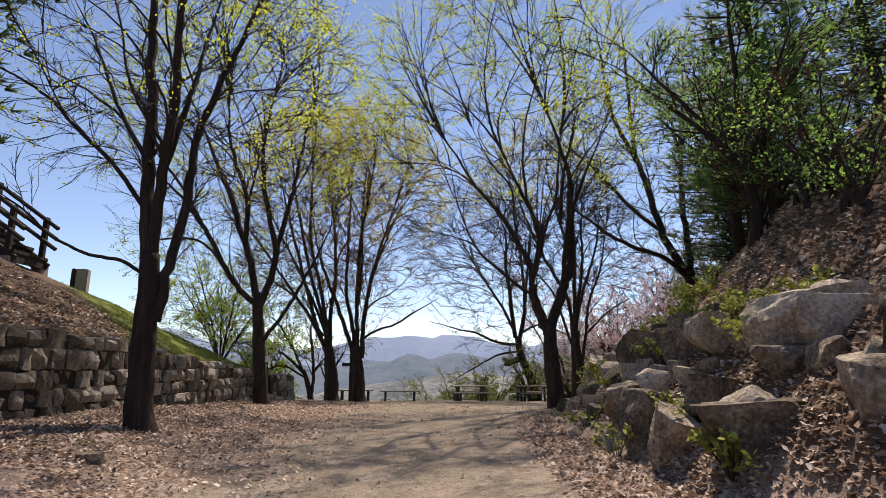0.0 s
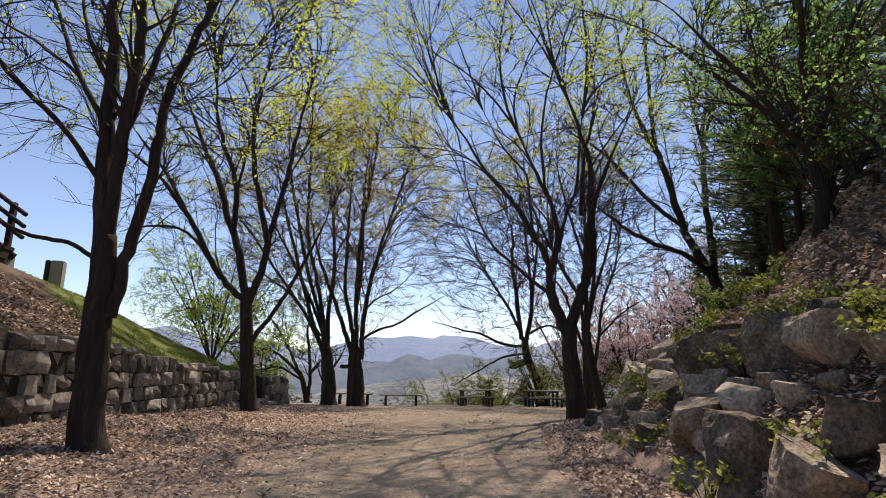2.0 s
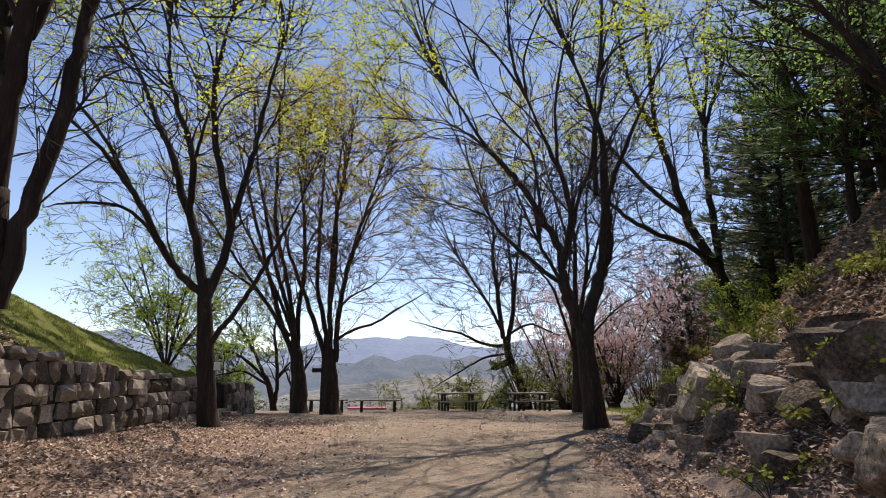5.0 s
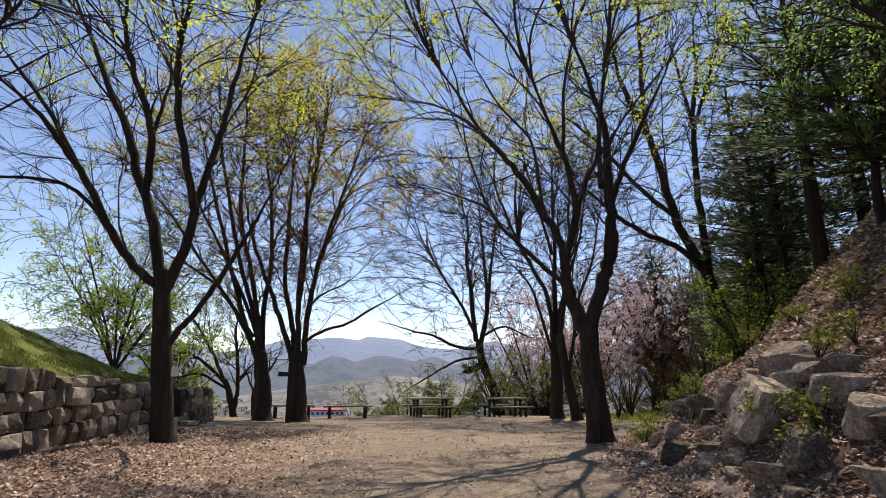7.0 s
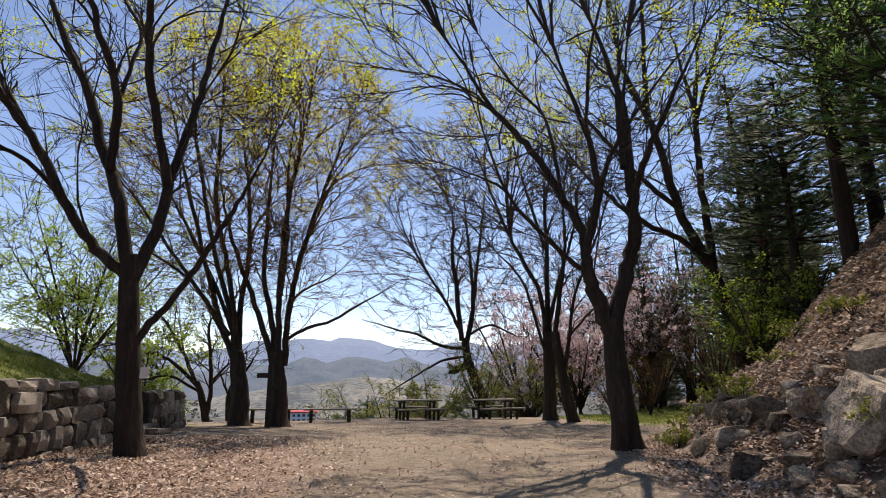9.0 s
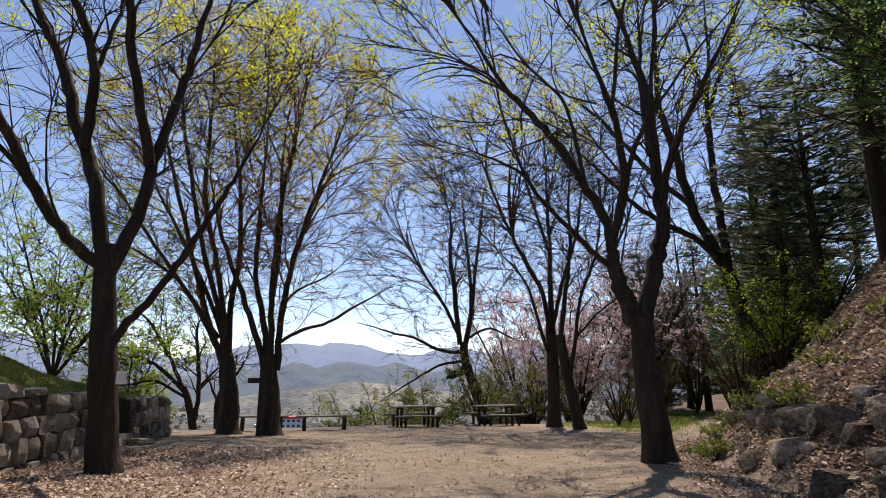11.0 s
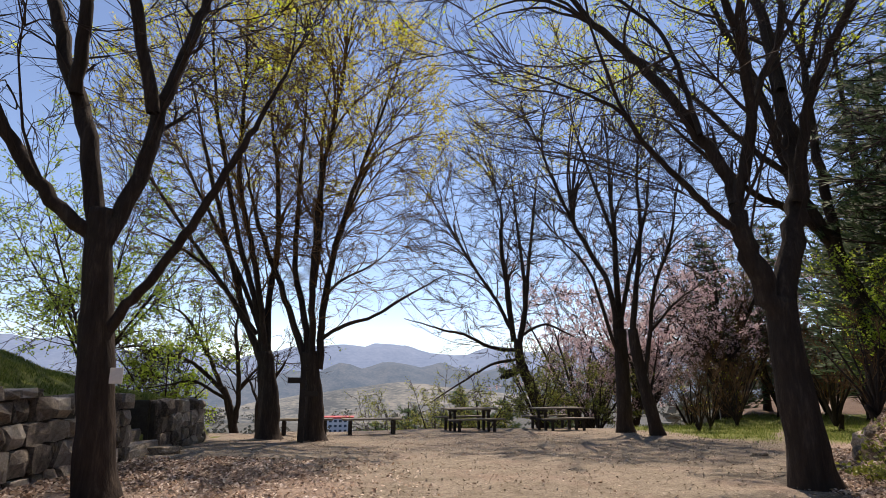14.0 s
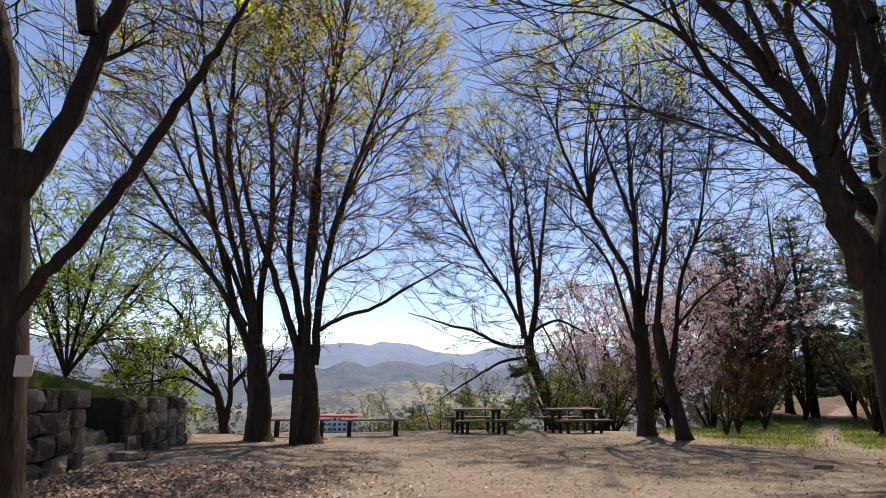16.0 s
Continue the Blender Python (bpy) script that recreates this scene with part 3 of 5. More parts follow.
limb(B, 0.194, 0.138, (0, 0, 0), (-0.09, 0, 0.77), (-0.21, 0, 1.75), (-0.29, 0, 2.56), (-0.31, 0, 2.98))
limb(B, 0.087, 0.046, (-0.34, 0, 2.66), (-0.77, -0.12, 3.04), (-1.16, -0.27, 3.62), (-1.56, -0.44, 4.38), (-1.98, -0.62, 5.03), (-2.48, -0.8, 5.65), (-3.67, -1, 6.61))
limb(B, 0.039, 0.018, (-1.21, 0, 3.59), (-1.65, -0.38, 4.19), (-1.98, -0.87, 4.32), (-2.43, -1.42, 4.16), (-2.52, -2, 3.91))
limb(B, 0.049, 0.028, (-2.07, 0, 4.99), (-2.7, 0.11, 5.96), (-3.39, 0.26, 6.8), (-3.99, 0.43, 7.45), (-4.73, 0.6, 8.24))
limb(B, 0.107, 0.046, (-0.32, 0, 2.77), (-0.67, 0.12, 4.06), (-1.06, 0.27, 4.87), (-1.41, 0.43, 5.85), (-1.81, 0.61, 6.51), (-2.34, 0.8, 7.58), (-3.44, 1, 9.76))
limb(B, 0.078, 0.037, (-0.76, 0, 4.35), (-0.74, -0.09, 5.33), (-0.85, -0.2, 5.95), (-1.11, -0.32, 6.68), (-1.29, -0.46, 7.41), (-1.4, -0.6, 8.75))
limb(B, 0.039, 0.018, (-0.8, 0, 5.41), (-0.76, 0.28, 6.37), (-0.81, 0.65, 7.25), (-1.46, 1.06, 8.36), (-2.21, 1.5, 10))
limb(B, 0.107, 0.037, (-0.24, 0, 2.61), (-0.02, 0.18, 3.45), (0.03, 0.4, 4.4), (0.16, 0.65, 5.32), (0.28, 0.92, 6.44), (0.44, 1.2, 8.08), (0.82, 1.5, 10.67))
limb(B, 0.078, 0.037, (0.11, 0, 4.17), (-0.17, -0.17, 5.44), (-0.29, -0.4, 6.36), (-0.24, -0.65, 7.04), (-0.05, -0.92, 7.94), (0.2, -1.2, 8.71))
limb(B, 0.062, 0.03, (-0.13, 0, 1.6), (0.1, -0.05, 1.93), (0.36, -0.1, 2.24), (0.7, -0.15, 2.78), (0.97, -0.2, 3.3), (1.25, -0.2, 3.86), (1.5, -0.2, 4.4), (1.75, -0.2, 5.2), (1.9, -0.2, 6.2))

limb(C, 0.318, 0.225, (0, 0, 0), (-0.02, 0, 0.87), (-0.14, 0, 1.67), (-0.25, 0, 2.33))
limb(C, 0.111, 0.045, (-0.29, 0, 2), (-0.86, 0.14, 3.33), (-1.43, 0.33, 4.91), (-2.18, 0.54, 7.32), (-2.86, 0.77, 9.52), (-4, 1, 13.33))
limb(C, 0.095, 0.045, (-0.27, 0, 2.16), (-0.5, -0.14, 3.48), (-1.11, -0.33, 5.5), (-1.54, -0.54, 7.37), (-2.01, -0.77, 9.65), (-2.25, -1, 12.2))
limb(C, 0.095, 0.045, (-0.21, 0, 2.16), (-0.35, -0.29, 3.47), (-0.72, -0.67, 5.43), (-1.1, -1.08, 7.21), (-1.02, -1.53, 9.35), (-1.05, -2, 12.05))
limb(C, 0.111, 0.045, (-0.14, 0, 2.16), (-0.25, 0.26, 3.87), (-0.16, 0.6, 5.92), (-0.46, 0.98, 8.54), (-0.87, 1.38, 11.21), (-0.9, 1.8, 15.6))
limb(C, 0.079, 0.03, (-0.38, 0, 2.33), (-1.38, 0, 3.99), (-2.67, 0, 5.69), (-3.8, 0, 7.25), (-4.92, 0, 8.48), (-6.08, 0, 9.34))
limb(C, 0.064, 0.03, (-0.48, 0, 2.82), (-1.63, -0.54, 4.41), (-2.77, -1.23, 5.24), (-3.5, -2, 5.43))
limb(C, 0.079, 0.03, (-0.3, 0, 2.66), (-1.16, 0.35, 4.57), (-2.46, 0.8, 6.82), (-3.66, 1.3, 8.88), (-4.75, 1.84, 10.92), (-5.74, 2.4, 13.14))

limb(D, 0.309, 0.219, (0, 0, 0), (-0.03, 0, 0.85), (-0.12, 0, 1.64), (-0.2, 0, 2.28))
limb(D, 0.108, 0.044, (-0.23, 0, 1.72), (-0.64, 0, 2.93), (-1.02, 0, 3.92), (-1.51, 0, 5.09), (-2.02, 0, 6.47), (-2.39, 0, 8.09), (-2.78, 0, 10.92))
limb(D, 0.108, 0.044, (-0.18, 0, 1.96), (-0.45, 0.2, 3.45), (-0.8, 0.47, 4.85), (-0.86, 0.76, 6.74), (-0.84, 1.07, 8.99), (-0.85, 1.4, 13.86))
limb(D, 0.108, 0.044, (-0.1, 0, 1.96), (-0.17, -0.17, 3.41), (-0.17, -0.4, 5.4), (-0.01, -0.65, 7.44), (0.33, -0.92, 9.54), (0.66, -1.2, 12.09))
limb(D, 0.108, 0.044, (0.08, 0, 1.8), (0.14, 0.04, 3.78), (0.38, 0.1, 5.35), (0.75, 0.16, 6.83), (1.23, 0.23, 8.39), (2.25, 0.3, 11.94))
limb(D, 0.062, 0.029, (0.1, 0, 3.27), (0.3, 0.38, 5.05), (0.9, 0.87, 7.24), (1.6, 1.42, 9.07), (3.1, 2, 11.39))
limb(D, 0.062, 0.029, (0.04, 0, 2.61), (0.74, -0.11, 3.02), (1.56, -0.26, 3.27), (2.37, -0.43, 3.77), (3.53, -0.6, 4.45))
limb(D, 0.077, 0.029, (-0.17, 0, 4.1), (-0.11, 0.45, 6.32), (-0.27, 1.05, 8.81), (-0.17, 1.7, 11.86), (-0.07, 2.4, 15.58))
limb(D, 0.046, 0.022, (0.12, 0, 3.86), (0.7, -0.38, 4.32), (1.5, -0.87, 4.68), (2.43, -1.42, 5.43), (3.01, -2, 5.8))

limb(E, 0.255, 0.171, (0, 0, 0), (-0.07, 0, 0.57), (-0.13, 0, 1.18), (-0.17, 0, 1.81), (-0.17, 0, 2.29))
limb(E, 0.148, 0.101, (-0.23, 0, 2.05), (-0.47, 0, 2.7), (-0.61, 0, 3.19), (-0.63, 0, 3.62))
limb(E, 0.054, 0.019, (-0.63, 0, 3.15), (-0.98, -0.09, 3.33), (-1.45, -0.2, 3.7), (-1.96, -0.32, 4.09), (-2.41, -0.46, 4.52), (-3.46, -0.6, 4.79))
limb(E, 0.094, 0.044, (-0.63, 0, 3.49), (-0.63, 0.11, 3.92), (-0.96, 0.24, 4.67), (-1.31, 0.39, 5.33), (-1.74, 0.55, 5.97), (-2.23, 0.72, 6.64), (-3.09, 0.9, 8.13))
limb(E, 0.081, 0.038, (-0.61, 0, 3.54), (-0.44, -0.19, 4.45), (-0.61, -0.43, 5.23), (-0.95, -0.71, 5.78), (-1.54, -1, 6.97))
limb(E, 0.04, 0.019, (-1.02, 0, 4.44), (-1.04, 0.32, 5.56), (-1.07, 0.74, 6.5), (-1.65, 1.2, 7.49), (-2.19, 1.7, 8.86))
limb(E, 0.148, 0.076, (-0.14, 0, 2.21), (0.23, 0.11, 3.25), (0.51, 0.24, 3.92), (0.61, 0.39, 4.74), (0.64, 0.55, 5.82), (0.71, 0.72, 6.88), (0.18, 0.9, 8.91))
limb(E, 0.074, 0.038, (0.27, 0, 3.58), (0.32, -0.26, 4.66), (0.42, -0.61, 5.33), (0.57, -0.99, 5.95), (1.03, -1.4, 7.09))
limb(E, 0.06, 0.032, (0.23, 0, 5.18), (0.44, 0.46, 6.59), (0.87, 1.05, 8.03), (1.56, 1.7, 9.88))
limb(E, 0.054, 0.032, (-0.38, 0, 4.17), (-0.2, -0.13, 5.13), (0.05, -0.31, 5.82), (0.22, -0.5, 7.69))

limb(F, 0.272, 0.21, (0, 0, 0), (-0.61, 0, 1.46), (-1.01, 0, 2.54), (-1.1, 0, 3.5))
limb(F, 0.149, 0.047, (-1.28, 0, 3.36), (-1.57, 0, 5.89), (-1.83, 0, 8.21), (-1.74, 0, 9.71), (-2.08, 0, 11.22))
limb(F, 0.149, 0.047, (-0.99, 0, 3.37), (-0.6, 0.19, 5.36), (-0.63, 0.44, 7.15), (-0.81, 0.71, 9.63), (-1.12, 1, 13.55))
limb(F, 0.099, 0.047, (-0.73, 0, 4.48), (-0.42, -0.27, 7.9), (-0.26, -0.62, 9.9), (-0.17, -1, 11.6))
limb(F, 0.099, 0.035, (-1.14, 0, 2.95), (-2.48, -0.28, 3.07), (-3.66, -0.65, 3.57), (-4.8, -1.06, 3.79), (-6.69, -1.5, 4.25))
limb(F, 0.074, 0.028, (-1.15, 0, 2.54), (-2.52, -0.4, 2.26), (-3.98, -0.92, 1.48), (-5.48, -1.5, 0.62))
limb(F, 0.099, 0.035, (-1.27, 0, 3.64), (-2.06, 0.19, 5.33), (-3.16, 0.44, 7.07), (-4, 0.71, 8.59), (-5.01, 1, 10.3))
limb(F, 0.074, 0.035, (-0.98, 0, 3.64), (0.28, 0.27, 4.24), (1.28, 0.62, 3.99), (2.31, 1, 3.6))
limb(F, 0.223, 0.164, (-0.79, 0, 2.22), (-1.5, -0.22, 1.89), (-2.05, -0.5, 1.68))

limb(G, 0.273, 0.206, (0, 0, 0), (0.03, 0, 1.13), (0.03, 0, 2.35), (0.05, 0, 3.39))
limb(G, 0.109, 0.034, (-0.05, 0, 2.56), (-0.26, 0, 4.88), (-1.29, 0, 6.83), (-1.81, 0, 7.94), (-2.54, 0, 9.75), (-3.62, 0, 12.57))
limb(G, 0.128, 0.052, (0.06, 0, 3.18), (0.14, 0.23, 5.36), (0.28, 0.52, 7.71), (0.38, 0.85, 10.24), (0.5, 1.2, 15.41))
limb(G, 0.073, 0.026, (-0.04, 0, 2.35), (-0.64, -0.23, 3.99), (-1.13, -0.52, 5.21), (-1.87, -0.85, 5.97), (-2.92, -1.2, 6.8))
limb(G, 0.091, 0.034, (0.12, 0, 3.81), (0.62, -0.1, 5.76), (1.2, -0.22, 7.55), (1.54, -0.35, 9.85), (1.92, -0.5, 12.5))
limb(G, 0.073, 0.034, (-0, 0, 6.88), (-0.49, 0.54, 9.34), (-0.83, 1.23, 11.84), (-0.8, 2, 14.91))

limb(H, 0.211, 0.153, (0, 0, 0), (-0.28, 0, 1.25), (-0.49, 0, 2.34), (-0.59, 0, 3.27))
limb(H, 0.097, 0.031, (-0.6, 0, 3.08), (-0.3, 0, 5.01), (-0.08, 0, 6.61), (-0.04, 0, 8.49), (0.21, 0, 10.45))
limb(H, 0.081, 0.031, (-0.36, 0, 1.43), (-0.13, -0.19, 3.08), (0.06, -0.43, 4.56), (0.55, -0.71, 6.07), (0.88, -1, 8.2))
limb(H, 0.049, 0.023, (-0.07, 0, 3.09), (0.87, 0.21, 3.98), (1.83, 0.49, 4.63), (3.07, 0.8, 5.22))

limb(K, 0.265, 0.184, (0, 0, 0), (-0.47, 0, 1.21), (-0.69, 0, 1.91), (-0.8, 0, 2.42))
limb(K, 0.177, 0.067, (-0.78, 0, 2.18), (-1.25, 0, 3.03), (-1.69, 0, 3.86), (-2.09, 0, 5.35), (-2.49, 0, 6.88), (-3.14, 0, 8.22), (-3.67, 0, 10.07), (-4, 0, 14))
limb(K, 0.106, 0.05, (-0.82, 0, 2.18), (-1.75, -0.17, 2.89), (-2.93, -0.4, 3.23), (-4, -0.65, 3.66), (-4.85, -0.92, 4.18), (-5.98, -1.2, 4.89))
limb(K, 0.088, 0.05, (-1.83, 0, 4.11), (-2.73, 0.26, 4.99), (-3.58, 0.61, 6.19), (-4.26, 0.99, 7.25), (-5.21, 1.4, 8.24))
limb(K, 0.141, 0.067, (-0.68, 0, 2.02), (-0.66, 0.07, 3.47), (-0.72, 0.16, 4.99), (-0.66, 0.26, 6.57), (-0.48, 0.37, 8.45), (-0.15, 0.48, 10.18), (-0.04, 0.6, 14.55))
limb(K, 0.071, 0.033, (-0.74, 0, 7.36), (-0.3, -0.21, 8.86), (0.12, -0.49, 10.34), (0.66, -0.8, 12.04))
limb(K, 0.071, 0.033, (-0.76, 0, 7.36), (-0.82, 0.43, 9.17), (-0.74, 0.98, 10.94), (-0.9, 1.6, 12.86))
limb(K, 0.088, 0.05, (-2.58, 0, 7.1), (-2.85, -0.38, 8.5), (-3.08, -0.86, 10.05), (-3.37, -1.4, 12))

limb(J, 0.159, 0.113, (0, 0, 0), (-0.2, 0, 0.74), (-0.36, 0, 1.29), (-0.55, 0, 1.73))
limb(J, 0.08, 0.028, (-0.5, 0, 1.53), (-1.35, 0, 2.33), (-1.97, 0, 2.73), (-2.96, 0, 2.92), (-3.66, 0, 3.16))
limb(J, 0.08, 0.028, (-0.54, 0, 1.63), (-1.14, 0.19, 2.74), (-1.8, 0.43, 3.78), (-2.44, 0.71, 4.44), (-3.17, 1, 4.67))
limb(J, 0.1, 0.038, (-0.09, 0, 0.45), (0.01, -0.09, 1.14), (-0.06, -0.22, 2.74), (-0.21, -0.35, 3.75), (0.05, -0.5, 4.57))
limb(J, 0.06, 0.023, (-0.36, 0, 1.29), (-1.44, -0.27, 1.93), (-2.09, -0.61, 1.84), (-2.78, -1, 1.72))
limb(J, 0.06, 0.028, (-0.05, 0, 1.63), (0.39, 0.26, 2.23), (0.92, 0.6, 2.76))

limb(M, 0.136, 0.092, (0, 0, 0), (-0.12, 0, 0.82), (-0.06, 0, 1.41), (0.14, 0, 1.8))
limb(M, 0.078, 0.028, (0.11, 0, 1.7), (0.49, 0, 2.2), (0.76, 0, 2.7))
limb(M, 0.058, 0.028, (-0.08, 0, 1.11), (-0.41, 0.35, 1.59), (-0.74, 0.8, 2.2))

F.thin = G.thin = H.thin = J.thin = M.thin = 0.006
GOLD_LABEL = "gold-green budding leaves over the top"
for tree, reach in ((A, 0.5), (B, 0.55), (C, 0.6), (D, 0.6), (E, 0.55), (F, 0.8), (G, 0.6), (H, 0.6), (K, 0.6)):
    tree.grow(reach, 0.45, 0.6, 0.25)
A.thin = B.thin = E.thin = 0.0042
C.thin = D.thin = 0.0055
A.fill(560, 5, 0.50, 5, 0.05, 4.2, 0.72, TWIG, SPROUT, 0.5, stout=30)
B.fill(760, 5, 0.55, 10, 0.06, 6.6, 0.72, TWIG, SPROUT, 0.5, stout=40)
C.fill(1150, 6, 0.60, 7, 0.075, 7.8, 0.77, TWIG_RUST, SPROUT_GOLD, 0.5, GOLD_LABEL, 60)
D.fill(1050, 6, 0.60, 7, 0.075, 7.8, 0.77, TWIG_RUST, SPROUT_GOLD, 0.5, GOLD_LABEL, 55)
E.fill(950, 5, 0.55, 10, 0.06, 6.6, 0.72, TWIG, SPROUT, 0.5, stout=45)
F.fill(850, 6, 0.65, 1, 0.07, 9.0, 0.95, TWIG, SPROUT, 0.35, stout=50)
G.fill(800, 6, 0.60, 6, 0.075, 9.6, 0.78, TWIG, SPROUT_GOLD, 0.45, stout=45)
H.fill(360, 5, 0.60, 0, twig_mat=TWIG, inner=0.4, stout=20)
K.fill(650, 5, 0.55, 5, 0.07, 6.5, 0.72, TWIG, SPROUT, 0.45, stout=35)
J.grow(1.0, 1.6, 0.65, 0.02, 0.25, 1.4, 0.08, LEAF_BRIGHT, TWIG, 4, "light green spring leaves", fine=1)
M.grow(0.7, 1.2, 0.6, 0.1, 0.0, 1.0, 0.07, SPROUT, TWIG, 3)


# ---- woods of the slope, blossom, thickets ----
def round_tree(at, height, width, seed, name, label, leaf_mat, leaf_size, per_tip, leaf, stems=7, lift=0.35, twig_mat=None, thin=0.008, density=1.2, group="", crown_label="", bare_below=0.25, girth=1.0):
    """A tree or bush of several arching stems from one foot, leafy all over."""
    t = Tree((at[0], at[1], at_ground(at[0], at[1])), label, seed, group, name, thin)
    rng = t.rng
    limb(t, girth * (0.018 * height + 0.02), girth * (0.012 * height + 0.012), (0, 0, 0), (rng.uniform(-.1, .1), rng.uniform(-.1, .1), height * 0.12), (rng.uniform(-.2, .2), rng.uniform(-.2, .2), height * bare_below))
    foot = t.limbs[0][2][-1]
    for i in range(stems):
        a = 6.283 * (i + rng.random() * 0.7) / stems
        w = width * rng.uniform(0.25, 0.5)
        h = height * rng.uniform(0.6, 0.95)
        limb(t, girth * (0.011 * height + 0.008), girth * (0.004 * height + 0.004), tuple(foot), (foot.x + math.cos(a) * w * 0.35, foot.y + math.sin(a) * w * 0.35, foot.z + (h - foot.z) * 0.4),
             (foot.x + math.cos(a) * w, foot.y + math.sin(a) * w, h))
    t.grow(height * 0.13, density, 0.75, lift, leaf, -1.0, leaf_size, leaf_mat, twig_mat or TWIG, per_tip, crown_label=crown_label, tops=1)
    return t


def pine(at, height, radius, seed, label, base=0.2, mat=None):
    """A pine: bole, whorls of boughs, tufts of needles."""
    z0 = at_ground(at[0], at[1]) - 0.15
    root = thing("pine_tree", (at[0], at[1], z0), label, "tree", "pines of the slope")
    rng = random.Random(seed)
    lean = Vector((rng.uniform(-.05, .05), rng.uniform(-.05, .05), 1))
    bv, bf, nv, nf = [], [], [], []
    bole = [lean * (height * i / 8) for i in range(9)]
    v, f = [], []
    tube(v, f, bole, [0.02 * height * (1 - 0.93 * i / 8) + 0.015 for i in range(9)], 9, 0.15)
    child(new("trunk", mesh_of("trunk", v, f, BARK, True)), root)
    z = height * base
    while z < height * 0.98:
        s = (z / height - base) / (1 - base)
        reach = radius * (0.35 + 0.65 * math.sin(math.pi * min(0.95, 0.28 + 0.72 * s))) * (1 - 0.45 * s)
        for k in range(rng.randint(6, 8)):
            a, length = rng.uniform(0, 6.283), reach * rng.uniform(0.65, 1.15)
            d = Vector((math.cos(a), math.sin(a), rng.uniform(-0.12, 0.3)))
            p0 = lean * z
            pts = [p0 + d * length * q + Vector((0, 0, 0.12 * length * (q * q - q))) for q in (0, 0.33, 0.66, 1)]
            tube(bv, bf, pts, [0.03, 0.022, 0.014, 0.008], 4)
            for q in np.arange(0.15, 1.05, 0.15 / max(length, 0.6)):
                c = pts[0].lerp(pts[3], float(q)) + Vector((rng.gauss(0, .16), rng.gauss(0, .16), rng.gauss(0.05, .08))) * (0.6 + 0.5 * length * 0.3)
                out = (d + Vector((rng.uniform(-.7, .7), rng.uniform(-.7, .7), rng.uniform(0, .6)))).normalized()
                for _ in range(10):
                    n = (out + Vector((rng.uniform(-1, 1), rng.uniform(-1, 1), rng.uniform(-.5, .9))) * 0.75).normalized() * rng.uniform(0.2, 0.42)
                    w = n.orthogonal().normalized() * 0.026
                    i = len(nv)
                    nv.extend((c - w, c + w, c + n))
                    nf.append((i, i + 1, i + 2))
        z += height * rng.uniform(0.035, 0.055)
    tagged(child(new("branchwork", mesh_of("branchwork", bv, bf, TWIG)), root), kind="stuff")
    tagged(child(new("foliage", mesh_of("foliage", nv, nf, mat or NEEDLE)), root, "tufts of green needles"), kind="stuff")
    return root


PINE_LABEL = "dark green pine rising from the wooded slope"
# Lit copy of NEEDLE: sunshine on the boughs is put into a brighter green.
NEEDLE_LIT = material("needle_sunlit", [(0.2, (0.09, 0.19, 0.06)), (0.5, (0.17, 0.32, 0.09)), (0.8, (0.27, 0.44, 0.13))], 1, 9, 0.55, 0.0, islands=0.5, through_light=0.7)
for i, (x, y, h, r) in enumerate(((13.2, 24.5, 12.5, 2.6), (16.5, 27.5, 12, 3.0), (13.8, 20.0, 11, 2.9), (17.5, 22.5, 11, 3.0), (14.5, 15.5, 10, 3.0),
                                  (19.5, 31.0, 11, 3.0), (11.6, 22.0, 9.0, 2.4), (22.0, 34.0, 12, 3.2), (18.4, 40.5, 11, 3.0), (21.0, 39.0, 11, 3.0), (24.5, 37.5, 12, 3.2), (26.5, 33.0, 12, 3.2), (19.0, 28.4, 10, 2.8), (15.2, 18.0, 12, 2.8))):
    pine((x, y), h, r, 100 + i, PINE_LABEL, 0.1)
for i, (x, y, h, r) in enumerate(((8.8, 16.4, 8.5, 2.8), (10.8, 20.0, 7.5, 2.8))):
    pine((x, y), h, r, 160 + i, "pine with bare lower bole and dark spreading boughs", 0.34)
pine((-9.6, 8.3), 8.0, 2.9, 130, "dark pine on the bank with drooping boughs", 0.3)
pine((8.0, 13.2), 8.5, 2.5, 131, "pine on the slope, needles painted a sunlit light green", 0.08, NEEDLE_LIT)
pine((8.8, 8.0), 6.5, 2.4, 132, "pine on the slope, needles painted a sunlit light green", 0.15, NEEDLE_LIT)
for i, (x, y, h) in enumerate(((3.4, 44.0, 7.6), (6.6, 46.0, 8.4), (0.8, 50.0, 9.6), (9.0, 43.0, 7.2), (-1.2, 56.0, 11.0))):
    pine((x, y), h, 2.3, 140 + i, "dark green pine below the terrace edge", 0.15)

# leafy bushes on the slope
for i, (x, y, h, w) in enumerate(((9.6, 20.6, 2.6, 2.4), (10.9, 22.0, 2.8, 2.6), (13.6, 25.0, 2.2, 2.2))):
    round_tree((x, y), h, w, 200 + i, "bush", "bright green leafy bush on the slope", LEAF_BRIGHT, 0.08, 7, 0.95, 8, 0.15, group="bushes of the slope", thin=0.005, crown_label="fresh green leaves", bare_below=0.12)
for i, (x, y, h, w) in enumerate(((5.9, 10.6, 5.4, 4.6), (6.9, 7.2, 5.0, 4.2), (7.6, 13.6, 4.6, 4.0))):
    round_tree((x, y), h, w, 220 + 3 * i, "tree", "broadleaf tree with fresh green crown on the slope", LEAF, 0.055, 13, 0.95, 8, 0.1, group="green trees of the slope", crown_label="dense fresh green leaves", density=1.1)
